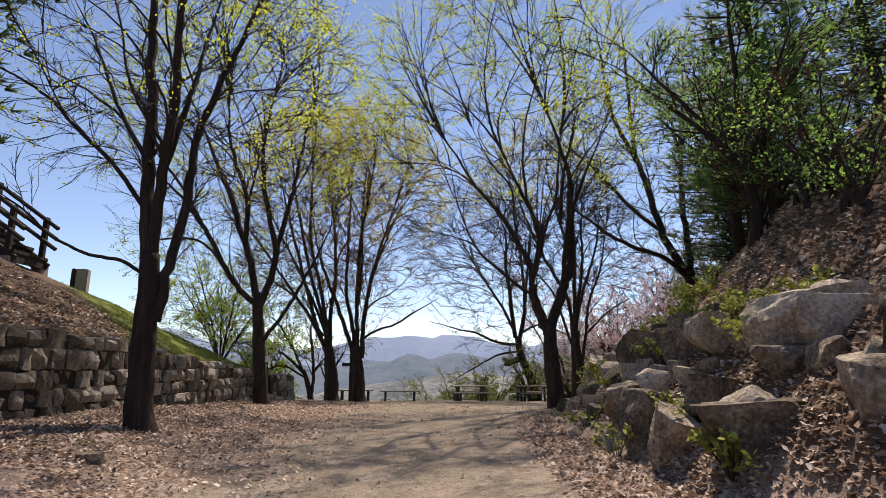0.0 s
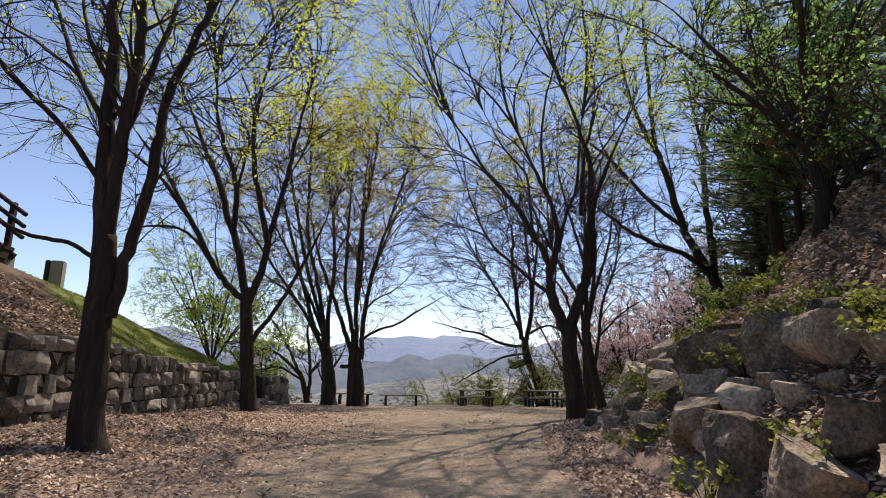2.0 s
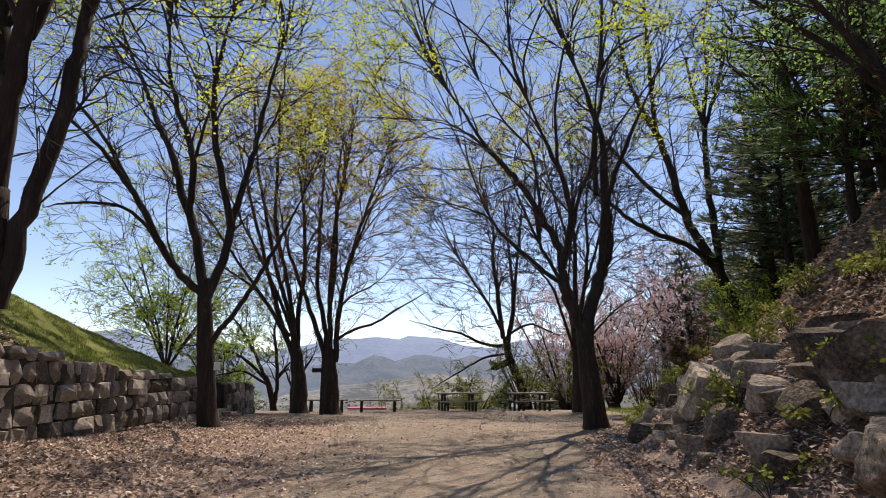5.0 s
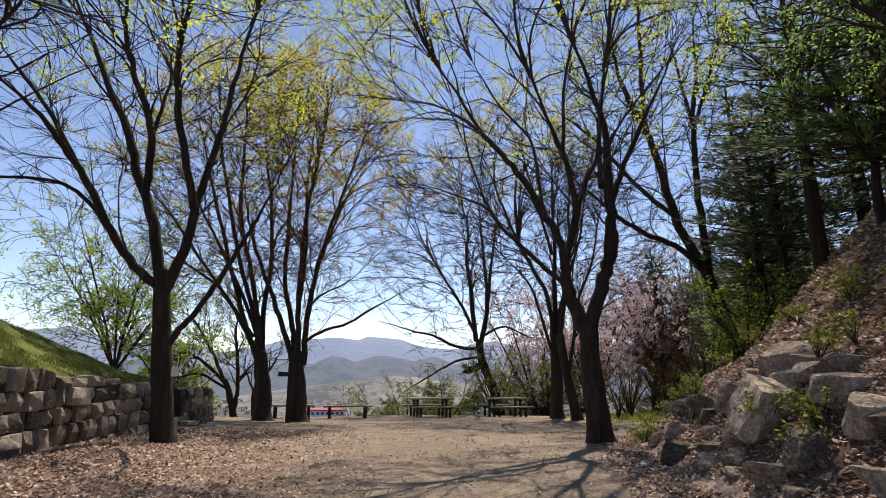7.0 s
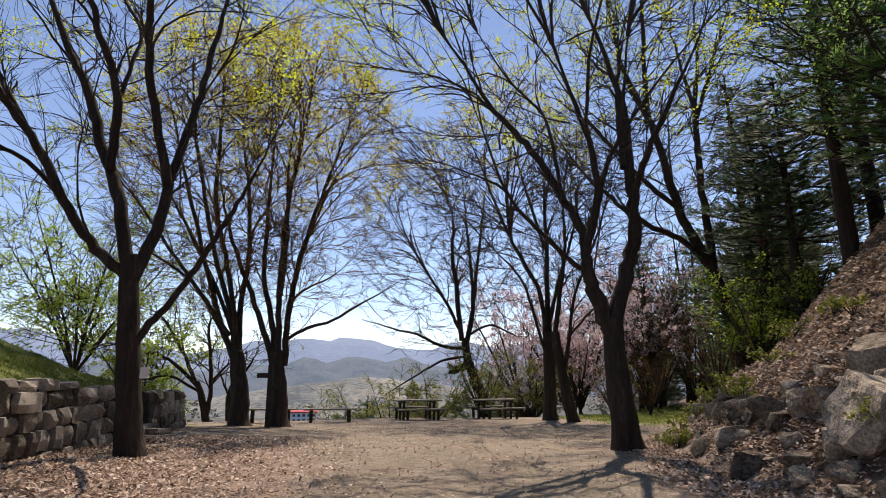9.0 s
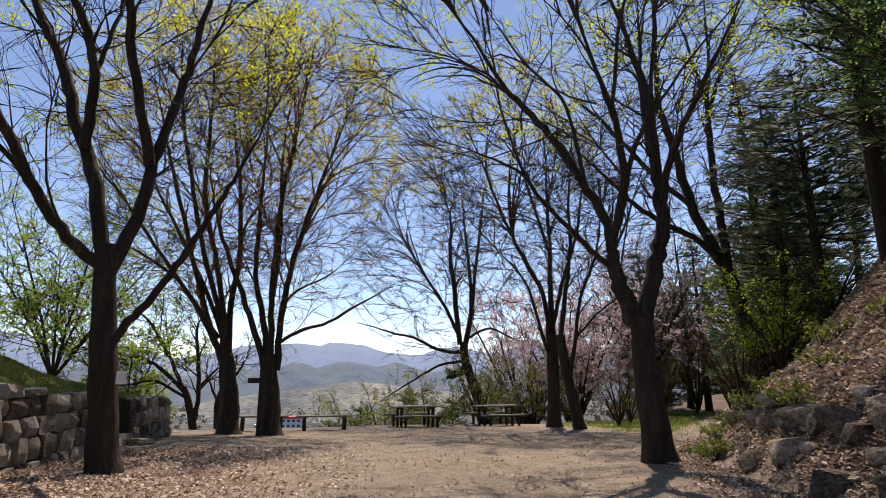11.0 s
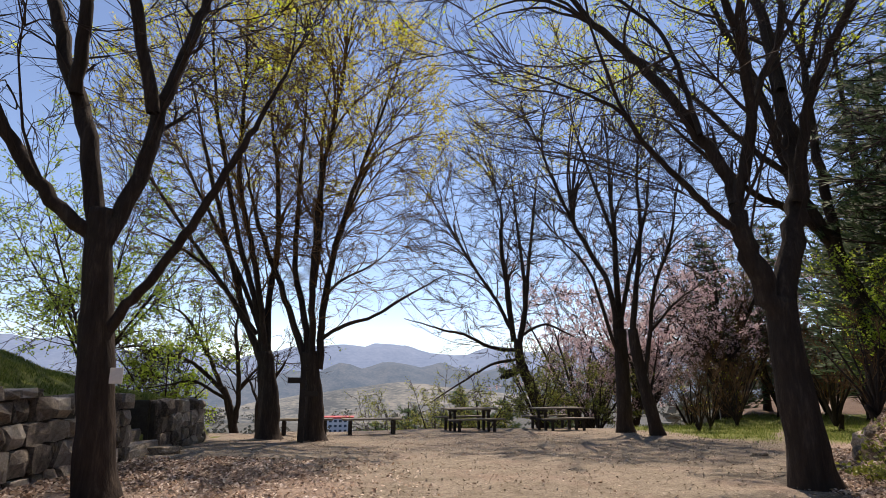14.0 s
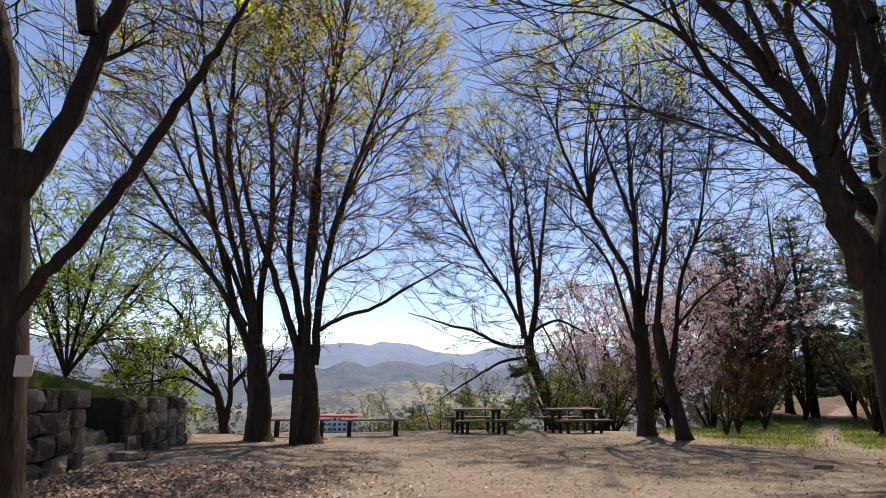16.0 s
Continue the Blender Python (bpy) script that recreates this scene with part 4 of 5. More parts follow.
round_tree((-10.8, 29.2), 9.6, 6.6, 221, "tree", "tree with light green spring leaves beyond the bank", LEAF_BRIGHT, 0.085, 16, 0.95, 8, -0.25, crown_label="light green spring leaves", density=1.5, girth=0.5)
round_tree((-9.0, 31.5), 5.2, 5.0, 222, "tree", "low tree with light green leaves beyond the bank", LEAF_BRIGHT, 0.11, 8, 0.9, 8, -0.1, crown_label="light green spring leaves", density=1.4, girth=0.6)

# blossom
for i, (x, y, h, w) in enumerate(((9.2, 39.5, 10.0, 7.0), (13.0, 41.0, 11.0, 8.0), (16.4, 38.6, 9.5, 7.0), (11.4, 36.2, 7.0, 5.0), (20.5, 43.0, 11, 8))):
    round_tree((x, y), h, w, 240 + i, "cherry_tree", "cherry tree in pale pink blossom beyond the edge", BLOSSOM, 0.13, 13, 0.95, 9, 0.2, group="cherry trees", thin=0.009, crown_label="pale pink blossom", density=0.85)
for i, (x, y, h, w) in enumerate(((5.2, 7.3, 1.6, 1.8), (5.6, 8.6, 1.9, 2.0), (6.1, 9.6, 1.8, 2.0), (4.8, 6.4, 1.3, 1.6))):
    round_tree((x, y), h, w, 230 + i, "bush", "dull green undergrowth on the shaded slope", LEAF, 0.06, 4, 0.8, 7, 0.1, group="bushes of the slope", thin=0.005, crown_label="small green leaves", bare_below=0.12)
# brown wood on both sides of the lane
for i, (x, y, h, w) in enumerate(((17.4, 39.4, 11.0, 7.5), (17.0, 28.6, 7.0, 5.0), (19.4, 30.6, 9.0, 6.0), (22.4, 33.2, 10.0, 7.0), (24.8, 36.6, 11.0, 7.0), (21.6, 41.6, 12.0, 8.0))):
    round_tree((x, y), h, w, 280 + i, "tree", "brown budding tree of the wood beside the lane", SPRIG, 0.10, 5, 0.45, 8, 0.2, TWIG_RUST, 0.009, 0.7, "wood beside the lane", "thin olive young leaves")
# yellow-green weeping shrubs behind the tables
for i, (x, y, h, w) in enumerate(((3.2, 36.6, 4.0, 4.0), (5.6, 35.0, 4.2, 3.6), (8.4, 35.4, 4.4, 4.0), (1.4, 39.6, 5.0, 4.4), (-0.4, 44.0, 6.5, 5.0))):
    round_tree((x, y), h, w, 250 + i, "bush", "yellow-green bush below the terrace edge", SPRIG, 0.085, 9, 0.9, 9, -0.25, group="bushes below the edge", thin=0.008, crown_label="yellow-green young leaves")
# bare thickets
for i, (x, y, h, w) in enumerate(((9.6, 29.0, 1.9, 1.8), (10.8, 30.2, 2.3, 2.2), (12.8, 31.6, 2.5, 2.4), (14.4, 34.6, 3.0, 3.0), (16.0, 36.0, 4.2, 3.6), (22.0, 37.6, 5, 4), (21.0, 34.0, 4, 3.4), (17.0, 38.6, 5, 4), (14.0, 36.8, 4, 3.4),
                                  (7.8, 19.8, 2.2, 1.8), (14.6, 28.4, 4.5, 3.2), (18.5, 36.6, 5.0, 4.0), (11.4, 20.4, 2.2, 2.4), (6.2, 10.6, 1.6, 1.8), (5.6, 8.0, 1.5, 1.8), (6.4, 6.4, 1.8, 2.0), (13.4, 23.0, 2.6, 2.6), (15.8, 26.0, 3, 3))):
    round_tree((x, y), h, w, 260 + i, "bare_shrub", "leafless brown shrub with many thin stems", SPROUT, 0.06, 2, 0.05, 9, 0.3, TWIG_RUST, 0.006, 1.0, "thicket", bare_below=0.04)


# sprigs among the boulders
def sprig(x, y, seed, h=0.4):
    rng = random.Random(seed)
    root = thing("small_shrub", (x, y, at_ground(x, y) - 0.02), "low shrub with yellow-green leaves among the boulders", "shrub", "shrubs among the boulders")
    sv, sf, lv, lf = [], [], [], []
    for _ in range(rng.randint(9, 14)):
        a, w, hh = rng.uniform(0, 6.283), rng.uniform(0.05, 0.36), h * rng.uniform(0.5, 1.2)
        pts = [Vector((0, 0, 0)), Vector((math.cos(a) * w * 0.4, math.sin(a) * w * 0.4, hh * 0.55)), Vector((math.cos(a) * w, math.sin(a) * w, hh))]
        tube(sv, sf, pts, [0.006, 0.005, 0.003], 3)
        for q in (0.5, 0.65, 0.8, 0.9, 1.0, 1.0):
            c = pts[1].lerp(pts[2], q)
            for _ in range(3):
                leaf_quad(lv, lf, rng, c + Vector([rng.uniform(-.04, .04) for _ in range(3)]), rng.uniform(0.04, 0.075), -0.1)
    tagged(child(new("branchwork", mesh_of("branchwork", sv, sf, TWIG)), root), kind="stuff")
    tagged(child(new("foliage", mesh_of("foliage", lv, lf, SPRIG)), root, "yellow-green young leaves"), kind="stuff")


rng = random.Random(5)
for i in range(44):
    y = rng.uniform(4.2, 16.5)
    x = float(np.interp(y, FOOT_Y, FOOT_X)) + rng.choice((0.0, 0.5, 0.9, 1.4, 1.9, 2.6)) + rng.uniform(-0.15, 0.25)
    sprig(x, y, 300 + i, rng.uniform(0.22, 0.42))


# ---- boulders ----
def boulder(x, y, size, seed, sink=0.3, flat_top=False, turn=None, label="", squash=(1, 1, 1), lift=0.0):
    """A broken rock: a ball cut by random planes, roughened."""
    rng = random.Random(seed)
    bm = bmesh.new()
    bmesh.ops.create_icosphere(bm, subdivisions=3 if size < 0.33 else 4, radius=1.0)
    planes = []
    for axis in ((1, 0, 0), (-1, 0, 0), (0, 1, 0), (0, -1, 0), (0, 0, 1)):
        planes.append(((Vector(axis) + Vector([rng.gauss(0, 0.3) for _ in range(3)])).normalized(), rng.uniform(0.46, 0.72)))
    for _ in range(6):
        n = Vector((rng.gauss(0, 1), rng.gauss(0, 1), rng.gauss(0, 0.7))).normalized()
        planes.append((n, rng.uniform(0.55, 0.8)))
    if flat_top:
        planes.append((Vector((rng.uniform(-.15, .15), rng.uniform(-.15, .15), 1)).normalized(), 0.42))
    off = Vector((seed * 1.7, seed * 0.3, 0))
    for v in bm.verts:
        p = v.co.copy()
        for n, d in planes:
            k = p.dot(n) - d
            if k > 0:
                p -= n * k * 0.98
        p += p.normalized() * (0.045 * noise.fractal(p * 2.2 + off, 1.0, 2.0, 4) + 0.035 * noise.noise(Vector((p.x * 3, p.y * 3, p.z * 11)) + off))
        v.co = Vector((p.x * squash[0], p.y * squash[1], p.z * squash[2])) * size
    low = min(v.co.z for v in bm.verts)
    me = bpy.data.meshes.new("boulder")
    bm.to_mesh(me)
    bm.free()
    me.materials.append(ROCK)
    ob = new("boulder", me)
    ob.matrix_world = pose(x, y, at_ground(x, y) - low * (1 - 2 * sink) + lift - size * 0.12, rng.uniform(-8, 8), rng.uniform(-8, 8), rng.uniform(0, 360) if turn is None else turn)
    return tagged(ob, label or "weathered grey-brown boulder bedded in leaf litter", "boulder", "boulders along the slope")


rng = random.Random(42)
seed = 1
for row, (d, big) in enumerate(((0.05, 0.27), (0.36, 0.3), (0.68, 0.32), (1.0, 0.34), (1.4, 0.36))):
    y = 1.4 + 0.3 * row
    while y < (19.5, 18.5, 16.0, 12.5, 10.5)[row]:
        s = big * rng.choice((0.4, 0.6, 0.8, 1.0, 1.2)) * rng.uniform(0.9, 1.1) * float(np.interp(y, (5, 9, 14, 20), (1.05, 1.0, 0.92, 0.8)))
        if not (row == 0 and y < 5.6):
            boulder(float(np.interp(y, FOOT_Y, FOOT_X)) + d + 0.22 + rng.uniform(-0.12, 0.2), y, s, seed, 0.4, rng.random() < 0.6, squash=(1.15, rng.uniform(0.8, 1.3), rng.uniform(0.6, 0.9)))
        seed += 1
        y += s * rng.uniform(1.4, 2.9)
for x, y, s, sq, flat_top in ((2.2, 4.4, 0.5, (1.3, 0.9, 0.65), True), (2.95, 4.9, 0.5, (1, 1, 0.85), True), (2.0, 5.4, 0.38, (0.8, 0.9, 1.1), False), (2.05, 6.3, 0.42, (0.9, 0.9, 1.1), False),
                              (3.0, 6.4, 0.42, (1.2, 1, 0.85), True), (2.3, 7.45, 0.46, (1.3, 0.8, 0.8), True), (2.85, 7.9, 0.5, (1.3, 0.8, 0.85), True), (3.3, 7.6, 0.42, (1.4, 1, 0.75), True), (2.9, 10.9, 0.48, (1, 1, 0.95), False)):
    boulder(x, y, s, seed, 0.25, flat_top, squash=sq)
    seed += 1
boulder(-3.7, 6.55, 0.16, 900, 0.2, True, 20, "pale flat stone lying in dry leaves", (1.3, 0.8, 0.7))
boulder(4.95, 19.4, 0.13, 901, 0.2, True, 0, "dark stone lying on the bare earth", (1.5, 0.8, 0.7))
boulder(-5.65, 20.75, 0.3, 902, 0.25, True, 10, "low squared stone at the foot of the steps", (1.3, 1.0, 0.6))


# ---- the dry-stone wall ----
def stone_mesh(seed):
    rng = random.Random(seed)
    bm = bmesh.new()
    bmesh.ops.create_cube(bm, size=1.0)
    bmesh.ops.subdivide_edges(bm, edges=bm.edges[:], cuts=1, use_grid_fill=True)
    for v in bm.verts:
        p = v.co
        q = p.normalized() * 0.62
        k = 0.30 if p.length > 0.8 else 0.12
        v.co = p.lerp(q, k) + Vector([rng.uniform(-.085, .085) for _ in range(3)])
        if p.x > 0.45 and abs(p.y) < 0.1 and abs(p.z) < 0.1:
            v.co.x += rng.uniform(0.03, 0.2)
    me = bpy.data.meshes.new("stone")
    bm.to_mesh(me)
    bm.free()
    me.materials.append(STONE)
    return me


STONES = [stone_mesh(k) for k in range(14)]


def wall_run(name, label, y0, y1, x, seed, courses):
    """A retaining wall along y: a dark core and rough stones in level courses."""
    rng = random.Random(seed)
    ys = np.linspace(y0, y1, 24)
    verts, faces = [], []
    for y in ys:
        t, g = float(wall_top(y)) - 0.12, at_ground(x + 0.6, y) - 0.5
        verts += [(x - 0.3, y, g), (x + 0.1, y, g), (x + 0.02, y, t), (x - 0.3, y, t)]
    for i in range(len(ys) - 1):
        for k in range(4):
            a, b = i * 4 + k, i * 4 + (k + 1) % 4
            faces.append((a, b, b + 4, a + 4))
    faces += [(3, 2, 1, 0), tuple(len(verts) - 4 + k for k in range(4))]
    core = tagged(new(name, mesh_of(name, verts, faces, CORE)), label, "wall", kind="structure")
    z = -0.22
    for c in range(courses):
        h = rng.uniform(0.21, 0.31)
        y = y0 + rng.uniform(0, 0.25)
        while y < y1 - 0.12:
            w = min(rng.choice((0.18, 0.24, 0.28, 0.33, 0.38, 0.46)) * rng.uniform(0.88, 1.12), y1 - y)
            ym, zm = y + w / 2, z + h / 2
            top = float(wall_top(ym)) + rng.uniform(-0.03, 0.05)
            hh = min(h, top - z)
            if hh > 0.07 and z + h > at_ground(x + 0.5, ym) - 0.05:
                s = new("stone", rng.choice(STONES))
                back = 0.1 * (z / 1.5)
                s.matrix_world = Matrix.Translation((x - 0.02 - back + rng.uniform(-.07, .05), ym, z + hh / 2)) @ Euler((rng.uniform(-.05, .05), rng.uniform(-.05, .05), rng.uniform(-.07, .07))).to_matrix().to_4x4() \
                    @ Matrix.Diagonal((0.36, w * 1.02, hh * 1.04, 1))
                s.parent = core
            y += w + rng.uniform(0.02, 0.055)
        z += h + 0.02


wall_run("wall_west", "dry-stone retaining wall of rough grey blocks under the bank", 0.0, 19.85, WALL_X + 0.08, 7, 11)
wall_run("wall_far", "short dry-stone wall beyond the steps", 21.55, 25.0, WALL_X - 0.05, 8, 8)


def steps():
    """Rough stone steps through the wall up to the bank."""
    root = thing("stone_steps", (WALL_X, 20.7, at_ground(-5.8, 20.7)), "rough stone steps through a gap in the wall", "steps")
    rng = random.Random(3)
    for i in range(4):
        bm = box(0.4, 1.55, 0.24, (-0.05 - 0.34 * i, 0, 0.06 + 0.19 * i), 0.03)
        for v in bm.verts:
            v.co += Vector([rng.uniform(-.02, .02) for _ in range(3)])
        part("step", bm, STONE, root)
    for side in (-0.86, 0.86):
        part("cheek", box(1.5, 0.16, 1.2, (-0.85, side, 0.3), 0.02), CORE, root)


steps()


# ---- litter, grass, pebbles ----
def scatter(name, label, category, mat, count, size, where, seed, flat_lie=0.35, height=0.012, parent_kind="stuff"):
    """Curled leaves or crumbs lying on the ground; where(rng) gives x, y arrays."""
    r = np.random.default_rng(seed)
    x, y = where(r, count)
    z = land(x, y)
    n = len(x)
    for k in range(n):
        p = Vector((x[k], y[k], 0))
        way = 0.35 if mould_at(x[k], y[k]) < 0.3 and grass_at(x[k], y[k]) < 0.3 else 1.0
        z[k] += way * (0.10 * noise.noise(p * 0.6) + 0.05 * noise.noise(p * 1.9))
    a, s = r.uniform(0, 6.283, n), size * r.uniform(0.55, 1.35, n)
    tilt, twist = r.normal(0, flat_lie, n), r.normal(0, flat_lie, n)
    d = np.stack([np.cos(a) * np.cos(tilt), np.sin(a) * np.cos(tilt), np.sin(tilt)], 1) * s[:, None]
    w = np.stack([-np.sin(a) * np.cos(twist), np.cos(a) * np.cos(twist), np.sin(twist)], 1) * (s * r.uniform(0.25, 0.42, n))[:, None]
    c = np.stack([x, y, z + height + 0.35 * s * (np.abs(np.sin(tilt)) + np.abs(np.sin(twist)))], 1)
    curl = np.zeros((n, 3))
    curl[:, 2] = s * r.uniform(-0.05, 0.22, n)
    v = np.stack([c - d * 0.5, c + w + curl, c + d * 0.5, c - w + curl], 1).reshape(-1, 3)
    faces = [(4 * k, 4 * k + 1, 4 * k + 2, 4 * k + 3) for k in range(n)]
    return tagged(new(name, mesh_of(name, v, faces, mat)), label, category, kind=parent_kind)


def clumpy(r, x, y, scale=1.1, cut=-0.12):
    keep = np.array([noise.noise(Vector((a * scale, b * scale, 3.0))) > cut + 0.35 * (q - 0.5) for a, b, q in zip(x, y, r.random(len(x)))])
    return x[keep], y[keep]


def left_side(r, n):
    y = -2.5 + 22.5 * r.random(n)
    x = -5.75 + np.abs(r.normal(0, 1.7, n))
    ok = x < -1.2
    return clumpy(r, x[ok], y[ok], 0.9, -0.45)


def right_side(r, n):
    y = -2.5 + 23 * r.random(n)
    x = np.interp(y, FOOT_Y, FOOT_X) - 0.9 + r.gamma(2.0, 0.95, n)
    return clumpy(r, x, y, 1.2, -0.55)


def upper_slope(r, n):
    y = r.uniform(-2, 24, n)
    return np.interp(y, FOOT_Y, FOOT_X) + r.uniform(1.5, 7.5, n), y


def bank_left(r, n):
    y = r.uniform(0, 13.5, n)
    x = -6.3 - r.gamma(1.6, 1.1, n)
    ok = grass_at(x, y) < r.random(len(x)) * 0.9
    return x[ok], y[ok]


def the_way(r, n):
    y = r.uniform(-2, 29, n)
    return clumpy(r, r.uniform(-4.5, 4.5, n), y, 0.7, 0.0)


def far_floor(r, n):
    y = r.uniform(12, 30, n)
    return r.uniform(-5.5, 8.5, n), y


scatter("fallen_leaves", "dry brown fallen leaves along the wall", "leaf litter", LITTER, 52000, 0.055, left_side, 1)
scatter("fallen_leaves", "dry brown fallen leaves between the boulders", "leaf litter", LITTER, 80000, 0.055, right_side, 2)
scatter("fallen_leaves", "dry brown fallen leaves on the upper slope", "leaf litter", LITTER, 22000, 0.10, upper_slope, 3)
scatter("fallen_leaves", "dry brown fallen leaves on the bank", "leaf litter", LITTER, 11000, 0.08, bank_left, 4)
scatter("fallen_leaves", "scattered dry leaves on the bare earth", "leaf litter", LITTER, 7500, 0.045, the_way, 5)
scatter("gravel", "small stones and crumbs on the bare earth", "gravel", PEBBLE, 13000, 0.026, the_way, 6, 0.5)
scatter("gravel", "small stones and leaf crumbs on the far earth", "gravel", PEBBLE, 12000, 0.034, far_floor, 7, 0.5)


def grass(name, label, count, where, seed, tall):
    r = np.random.default_rng(seed)
    x, y = where(r, count)
    z = land(x, y)
    for k in range(len(x)):
        p = Vector((x[k], y[k], 0))
        z[k] += 0.10 * noise.noise(p * 0.6) + 0.05 * noise.noise(p * 1.9) - 0.01
    n = len(x)
    a, h = r.uniform(0, 6.283, n), tall * r.uniform(0.5, 1.3, n)
    c = np.stack([x, y, z], 1)
    w = np.stack([np.cos(a), np.sin(a), np.zeros(n)], 1) * 0.007 * (1 + tall * 3)
    tip = np.stack([r.normal(0, .4, n) * h, r.normal(0, .4, n) * h, h], 1)
    v = np.stack([c - w, c + w, c + tip], 1).reshape(-1, 3)
    tagged(new(name, mesh_of(name, v, [(3 * k, 3 * k + 1, 3 * k + 2) for k in range(n)], BLADE)), label, "grass", kind="stuff")


def on_bank(r, n):
    y, x = r.uniform(8.5, 26.5, n), WALL_X - 0.12 - r.gamma(1.6, 1.3, n)
    ok = grass_at(x, y) > r.random(n)
    return clumpy(r, x[ok], y[ok], 1.6, -0.1)


def by_lane(r, n):
    y, x = r.uniform(21.5, 38, n), r.uniform(7, 22, n)
    ok = (grass_at(x, y) > r.random(n)) & (x < np.interp(y, FOOT_Y, FOOT_X) + 1)
    return x[ok], y[ok]


grass("grass", "short patchy green grass on the bank", 120000, on_bank, 21, 0.055)
grass("grass", "fresh grass beside the far path", 30000, by_lane, 22, 0.13)


# ---- tables, benches, rails ----
def picnic_table(at, turn):
    root = thing("picnic_table", (at[0], at[1], at_ground(*at)), "weathered dark wooden picnic table with two benches", "table", "picnic tables", turn=turn)
    for k in range(5):
        part("top_plank", box(1.95, 0.145, 0.05, (0, -0.32 + 0.16 * k, 0.79), 0.008), OLD_WOOD, root)
    for s in (-1, 1):
        for k in range(2):
            part("seat_plank", box(2.1, 0.135, 0.05, (0, s * (0.68 + 0.15 * k), 0.46), 0.008), OLD_WOOD, root)
        part("cross_beam", box(0.09, 1.75, 0.09, (s * 0.66, 0, 0.39), 0.01), DARK_WOOD, root)
        part("top_beam", box(0.09, 0.72, 0.08, (s * 0.66, 0, 0.725), 0.01), DARK_WOOD, root)
        for e in (-1, 1):
            part("leg", box(0.09, 0.09, 0.74, (s * 0.66, e * 0.24, 0.355), 0.012), DARK_WOOD, root)
            part("seat_leg", box(0.09, 0.09, 0.42, (s * 0.66, e * 0.74, 0.2), 0.012), DARK_WOOD, root)
    return root


picnic_table((1.7, 30.75), 11)
picnic_table((5.15, 31.1), 13)


def flat_bench(at, turn, length):
    root = thing("bench", (at[0], at[1], at_ground(*at)), "backless dark wooden bench near the terrace edge", "bench", "benches at the edge", turn=turn)
    for k in range(3):
        part("seat_plank", box(length, 0.15, 0.05, (0, -0.165 + 0.165 * k, 0.49), 0.008), OLD_WOOD, root)
    for s in (-1, 1):
        part("beam", box(0.09, 0.5, 0.08, (s * length * 0.36, 0, 0.425), 0.01), DARK_WOOD, root)
        for e in (-1, 1):
            part("leg", box(0.1, 0.1, 0.44, (s * length * 0.36, e * 0.17, 0.19), 0.012), DARK_WOOD, root)


flat_bench((-1.85, 29.0), 6, 1.95)
flat_bench((-3.9, 28.0), 2, 1.7)


def signpost():
    root = thing("signpost", (-3.72, 25.2, at_ground(-3.72, 25.2)), "dark wooden post with short boards before the tree", "signpost")
    part("post", box(0.15, 0.15, 2.0, (0, 0, 0.95), 0.015), DARK_WOOD, root)
    part("board", box(0.46, 0.05, 0.15, (-0.16, -0.1, 1.56), 0.01, None), DARK_WOOD, root)
    part("board", box(0.42, 0.05, 0.13, (0.2, -0.1, 1.22), 0.01, None), DARK_WOOD, root)


signpost()


def notice_plate():
    root = thing("notice_plate", (-4.60, 15.80, 1.40), "small white plate fixed to the tree trunk", "sign", turn=14)
    part("plate", box(0.12, 0.02, 0.16, (0, 0, 0), 0.004), WHITE_PAINT, root)
    part("bracket", box(0.06, 0.12, 0.03, (0, 0.06, 0), 0.004), DARK_WOOD, root)


notice_plate()


def stone_post():
    z = at_ground(-11.5, 18.5)
    root = thing("stone_post", (-11.5, 18.5, z), "squared grey stone post on the bank", "post", turn=12)
    part("shaft", box(0.34, 0.3, 1.0, (0, 0, 0.42), 0.03), CONCRETE, root)
    part("side_slab", box(0.12, 0.32, 1.0, (-0.24, 0, 0.42), 0.02), DARK_WOOD, root)


stone_post()


def timber_stairs():
    """Stairs that climb the bank, with a railed side."""
    x0, y0 = -10.75, 15.0
    z0 = 3.72
    root = thing("timber_stairs", (x0, y0, z0), "dark timber stairs with log rail up the grassy bank", "stairs")
    n, run, rise = 9, 0.42, 0.29
    for i in range(n):
        part("tread", box(0.46, 1.3, 0.09, (-0.2 - run * i, 0, 0.28 + rise * i), 0.01), DARK_WOOD, root)
        part("riser", box(0.06, 1.3, 0.26, (-0.02 - run * i, 0, 0.14 + rise * i), 0.008), DARK_WOOD, root)
    slope = math.atan2(rise, run)
    length = math.hypot(run, rise) * n
    tilt = Matrix.Rotation(slope, 4, "Y")
    for s in (-0.62, 0.62):
        part("stringer", box(length, 0.12, 0.34, (-run * n / 2, s, rise * n / 2 + 0.02), 0.01, tilt), DARK_WOOD, root)
        for k in range(3):
            part("post", box(0.13, 0.13, 1.45, (-0.15 - 1.45 * k, s, 0.75 + 1.45 * rise / run * k), 0.015), DARK_WOOD, root)
            part("footing", box(0.3, 0.3, 0.7, (-0.15 - 1.45 * k, s, -0.2 + 1.45 * rise / run * k), 0.02), CONCRETE, root)
        for h in (0.72, 1.0, 1.3):
            bm = bmesh.new()
            bmesh.ops.create_cone(bm, segments=10, radius1=0.055, radius2=0.055, depth=length + 0.4, cap_ends=True)
            bmesh.ops.transform(bm, matrix=tilt @ Matrix.Rotation(math.pi / 2, 4, "Y"), verts=bm.verts)
            bmesh.ops.translate(bm, vec=(-run * n / 2 + 0.1, s - 0.1, rise * n / 2 + h - 0.05), verts=bm.verts)
            part("rail", bm, DARK_WOOD, root)


timber_stairs()


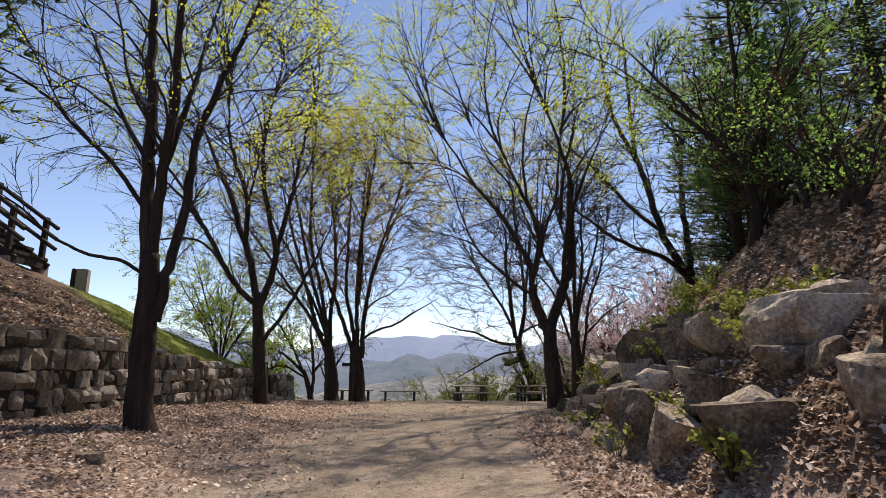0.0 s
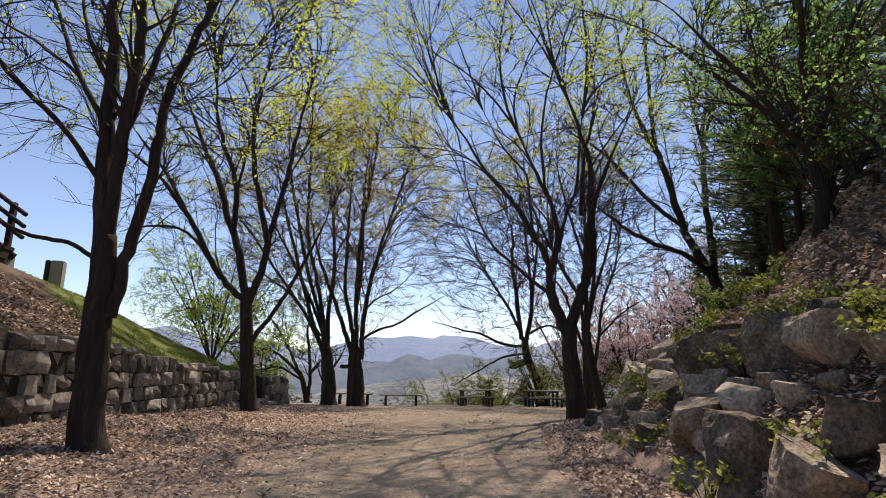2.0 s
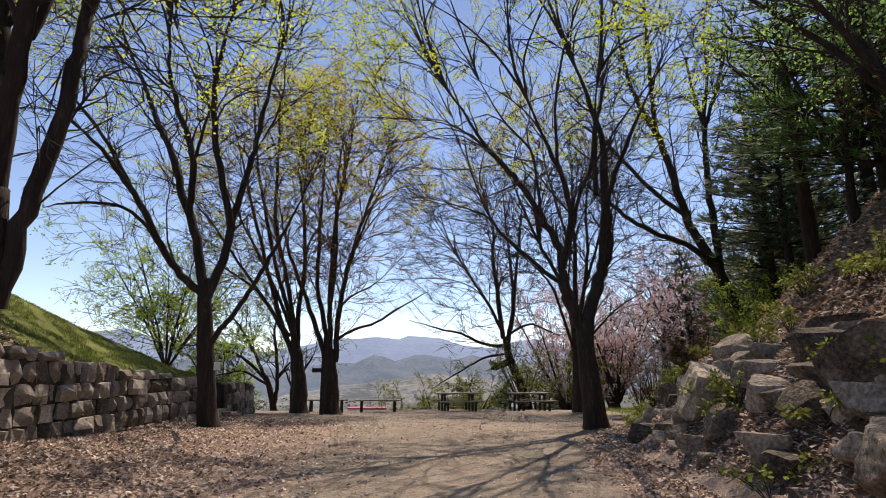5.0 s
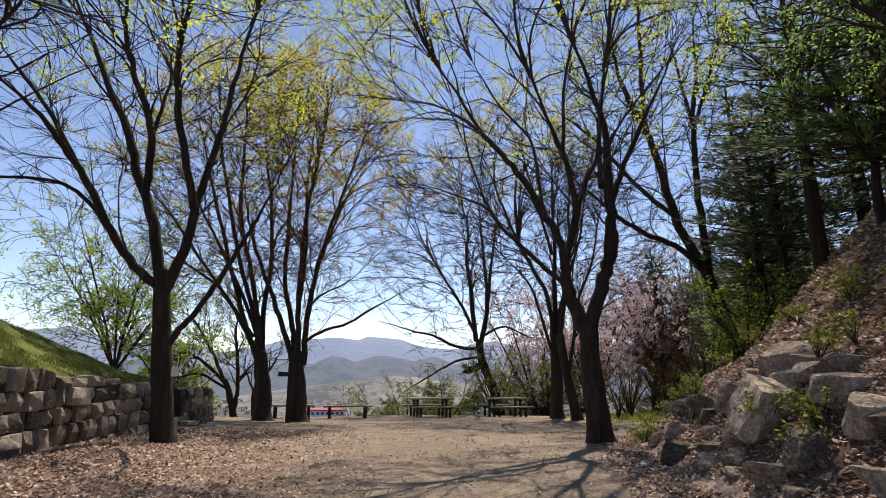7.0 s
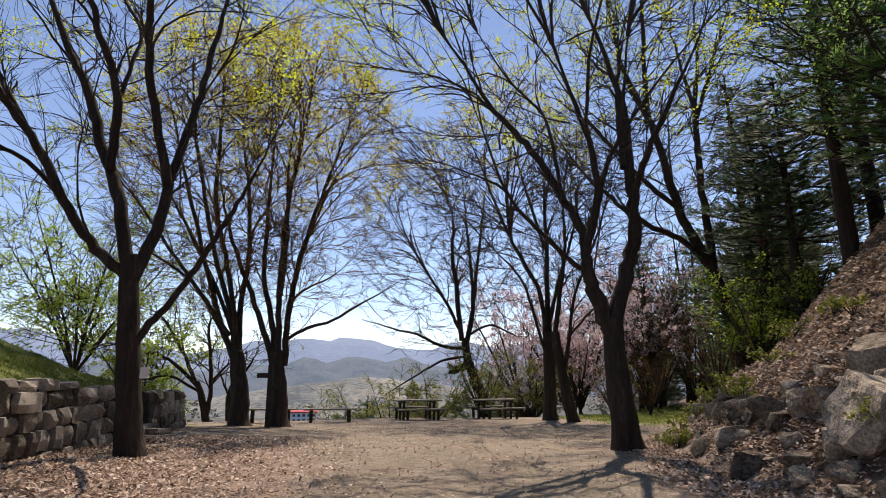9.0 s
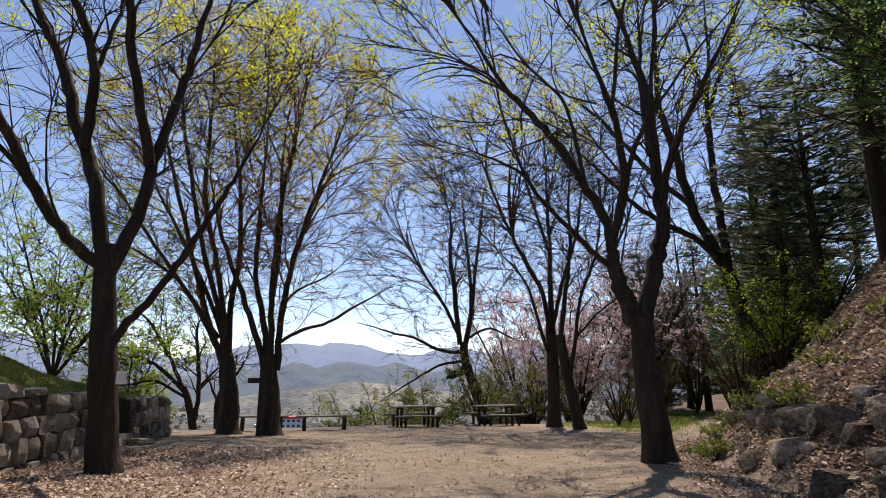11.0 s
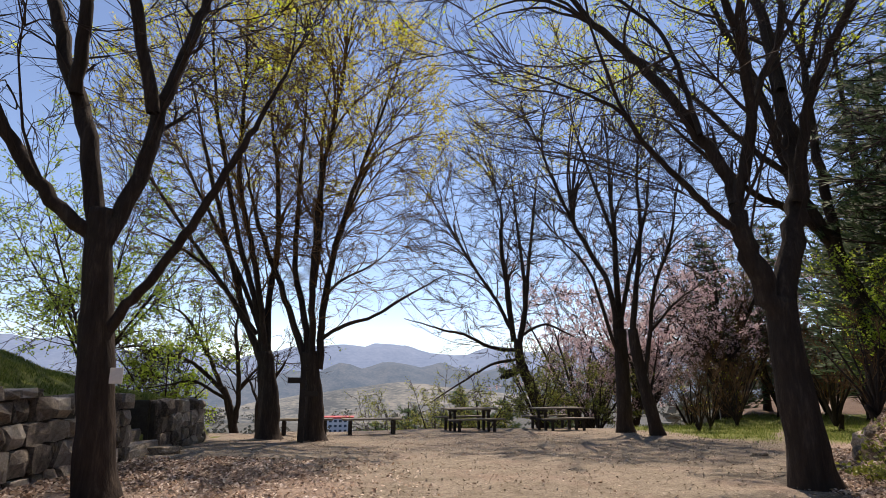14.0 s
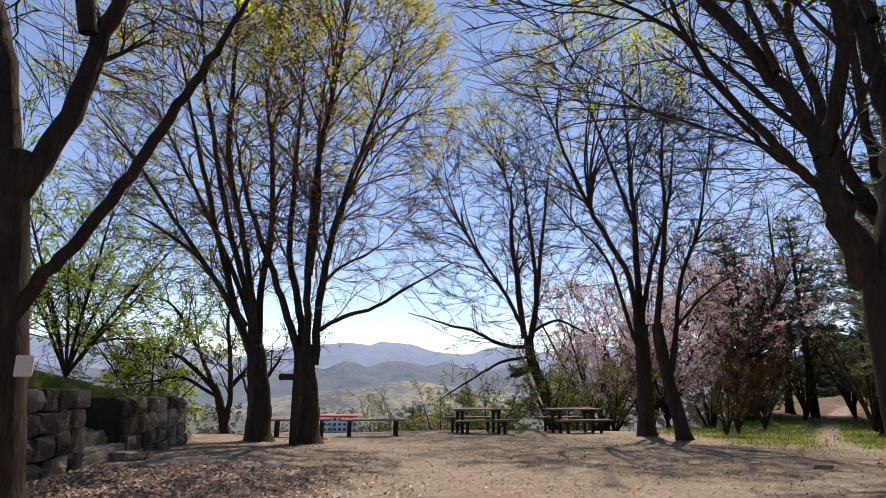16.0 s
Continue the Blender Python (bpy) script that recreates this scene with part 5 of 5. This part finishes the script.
# ---- the valley ----
RED_ROOF = material("red_roof", [(0.3, (0.42, 0.05, 0.05)), (0.7, (0.55, 0.09, 0.08))], 0.3, 4, 0.6, 0.0)
GLASS_DARK = material("window_glass", [(0.3, (0.05, 0.07, 0.10)), (0.7, (0.08, 0.11, 0.15))], 0.3, 3, 0.15, 0.0)
HOUSE_WALL = material("house_wall", [(0.3, (0.60, 0.62, 0.66)), (0.7, (0.72, 0.73, 0.75))], 0.1, 2, 0.8, 0.0)
BLUE_WALL = material("blue_wall", [(0.3, (0.28, 0.40, 0.62)), (0.7, (0.36, 0.48, 0.68))], 0.1, 2, 0.8, 0.0)


def valley_house(x, y, w, h, label, storeys, bays, wall_mat, roof_mat):
    root = thing("house", (x, y, at_ground(x, y) - 1), label, "building")
    part("wall", box(w, w * 0.5, h + 1, (0, 0, h / 2 + 0.5)), wall_mat, root)
    part("roof", box(w * 1.05, w * 0.56, h * 0.1, (0, 0, h + 1 + h * 0.05)), roof_mat, root)
    for s in range(storeys):
        for b in range(bays):
            part("window", box(w / bays * 0.55, 0.3, h / storeys * 0.5, (-w / 2 + w * (b + 0.5) / bays, -w * 0.25, 1 + h * (s + 0.5) / storeys)), GLASS_DARK, root)


valley_house(-20, 352, 22, 8, "white block with a red roof line in the valley", 3, 8, HOUSE_WALL, RED_ROOF)
valley_house(-32, 340, 8, 5, "pale blue building in the valley", 2, 3, BLUE_WALL, HOUSE_WALL)


def far_woods():
    """Loose far woods on the valley floor: many small tufts."""
    r = random.Random(77)
    v, f = [], []
    for _ in range(2200):
        d = r.uniform(90, 520)
        a = r.uniform(-0.75, 0.75)
        x, y = d * math.sin(a), d * math.cos(a)
        if noise.noise(Vector((x * 0.012, y * 0.012, 0))) < -0.05 or (310 < y < 400 and -110 < x < 0):
            continue
        z, h = at_ground(x, y), r.uniform(4, 9)
        for _ in range(26):
            c = Vector((x + r.gauss(0, h * 0.2), y + r.gauss(0, h * 0.2), z + h * r.uniform(0.15, 1.0)))
            leaf_quad(v, f, r, c, h * 0.28)
    # The woods' colour glows a little too, as painted haze.
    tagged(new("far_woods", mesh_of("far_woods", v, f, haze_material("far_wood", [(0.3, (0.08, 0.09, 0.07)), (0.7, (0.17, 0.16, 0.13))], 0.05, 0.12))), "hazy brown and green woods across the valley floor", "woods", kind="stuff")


far_woods()
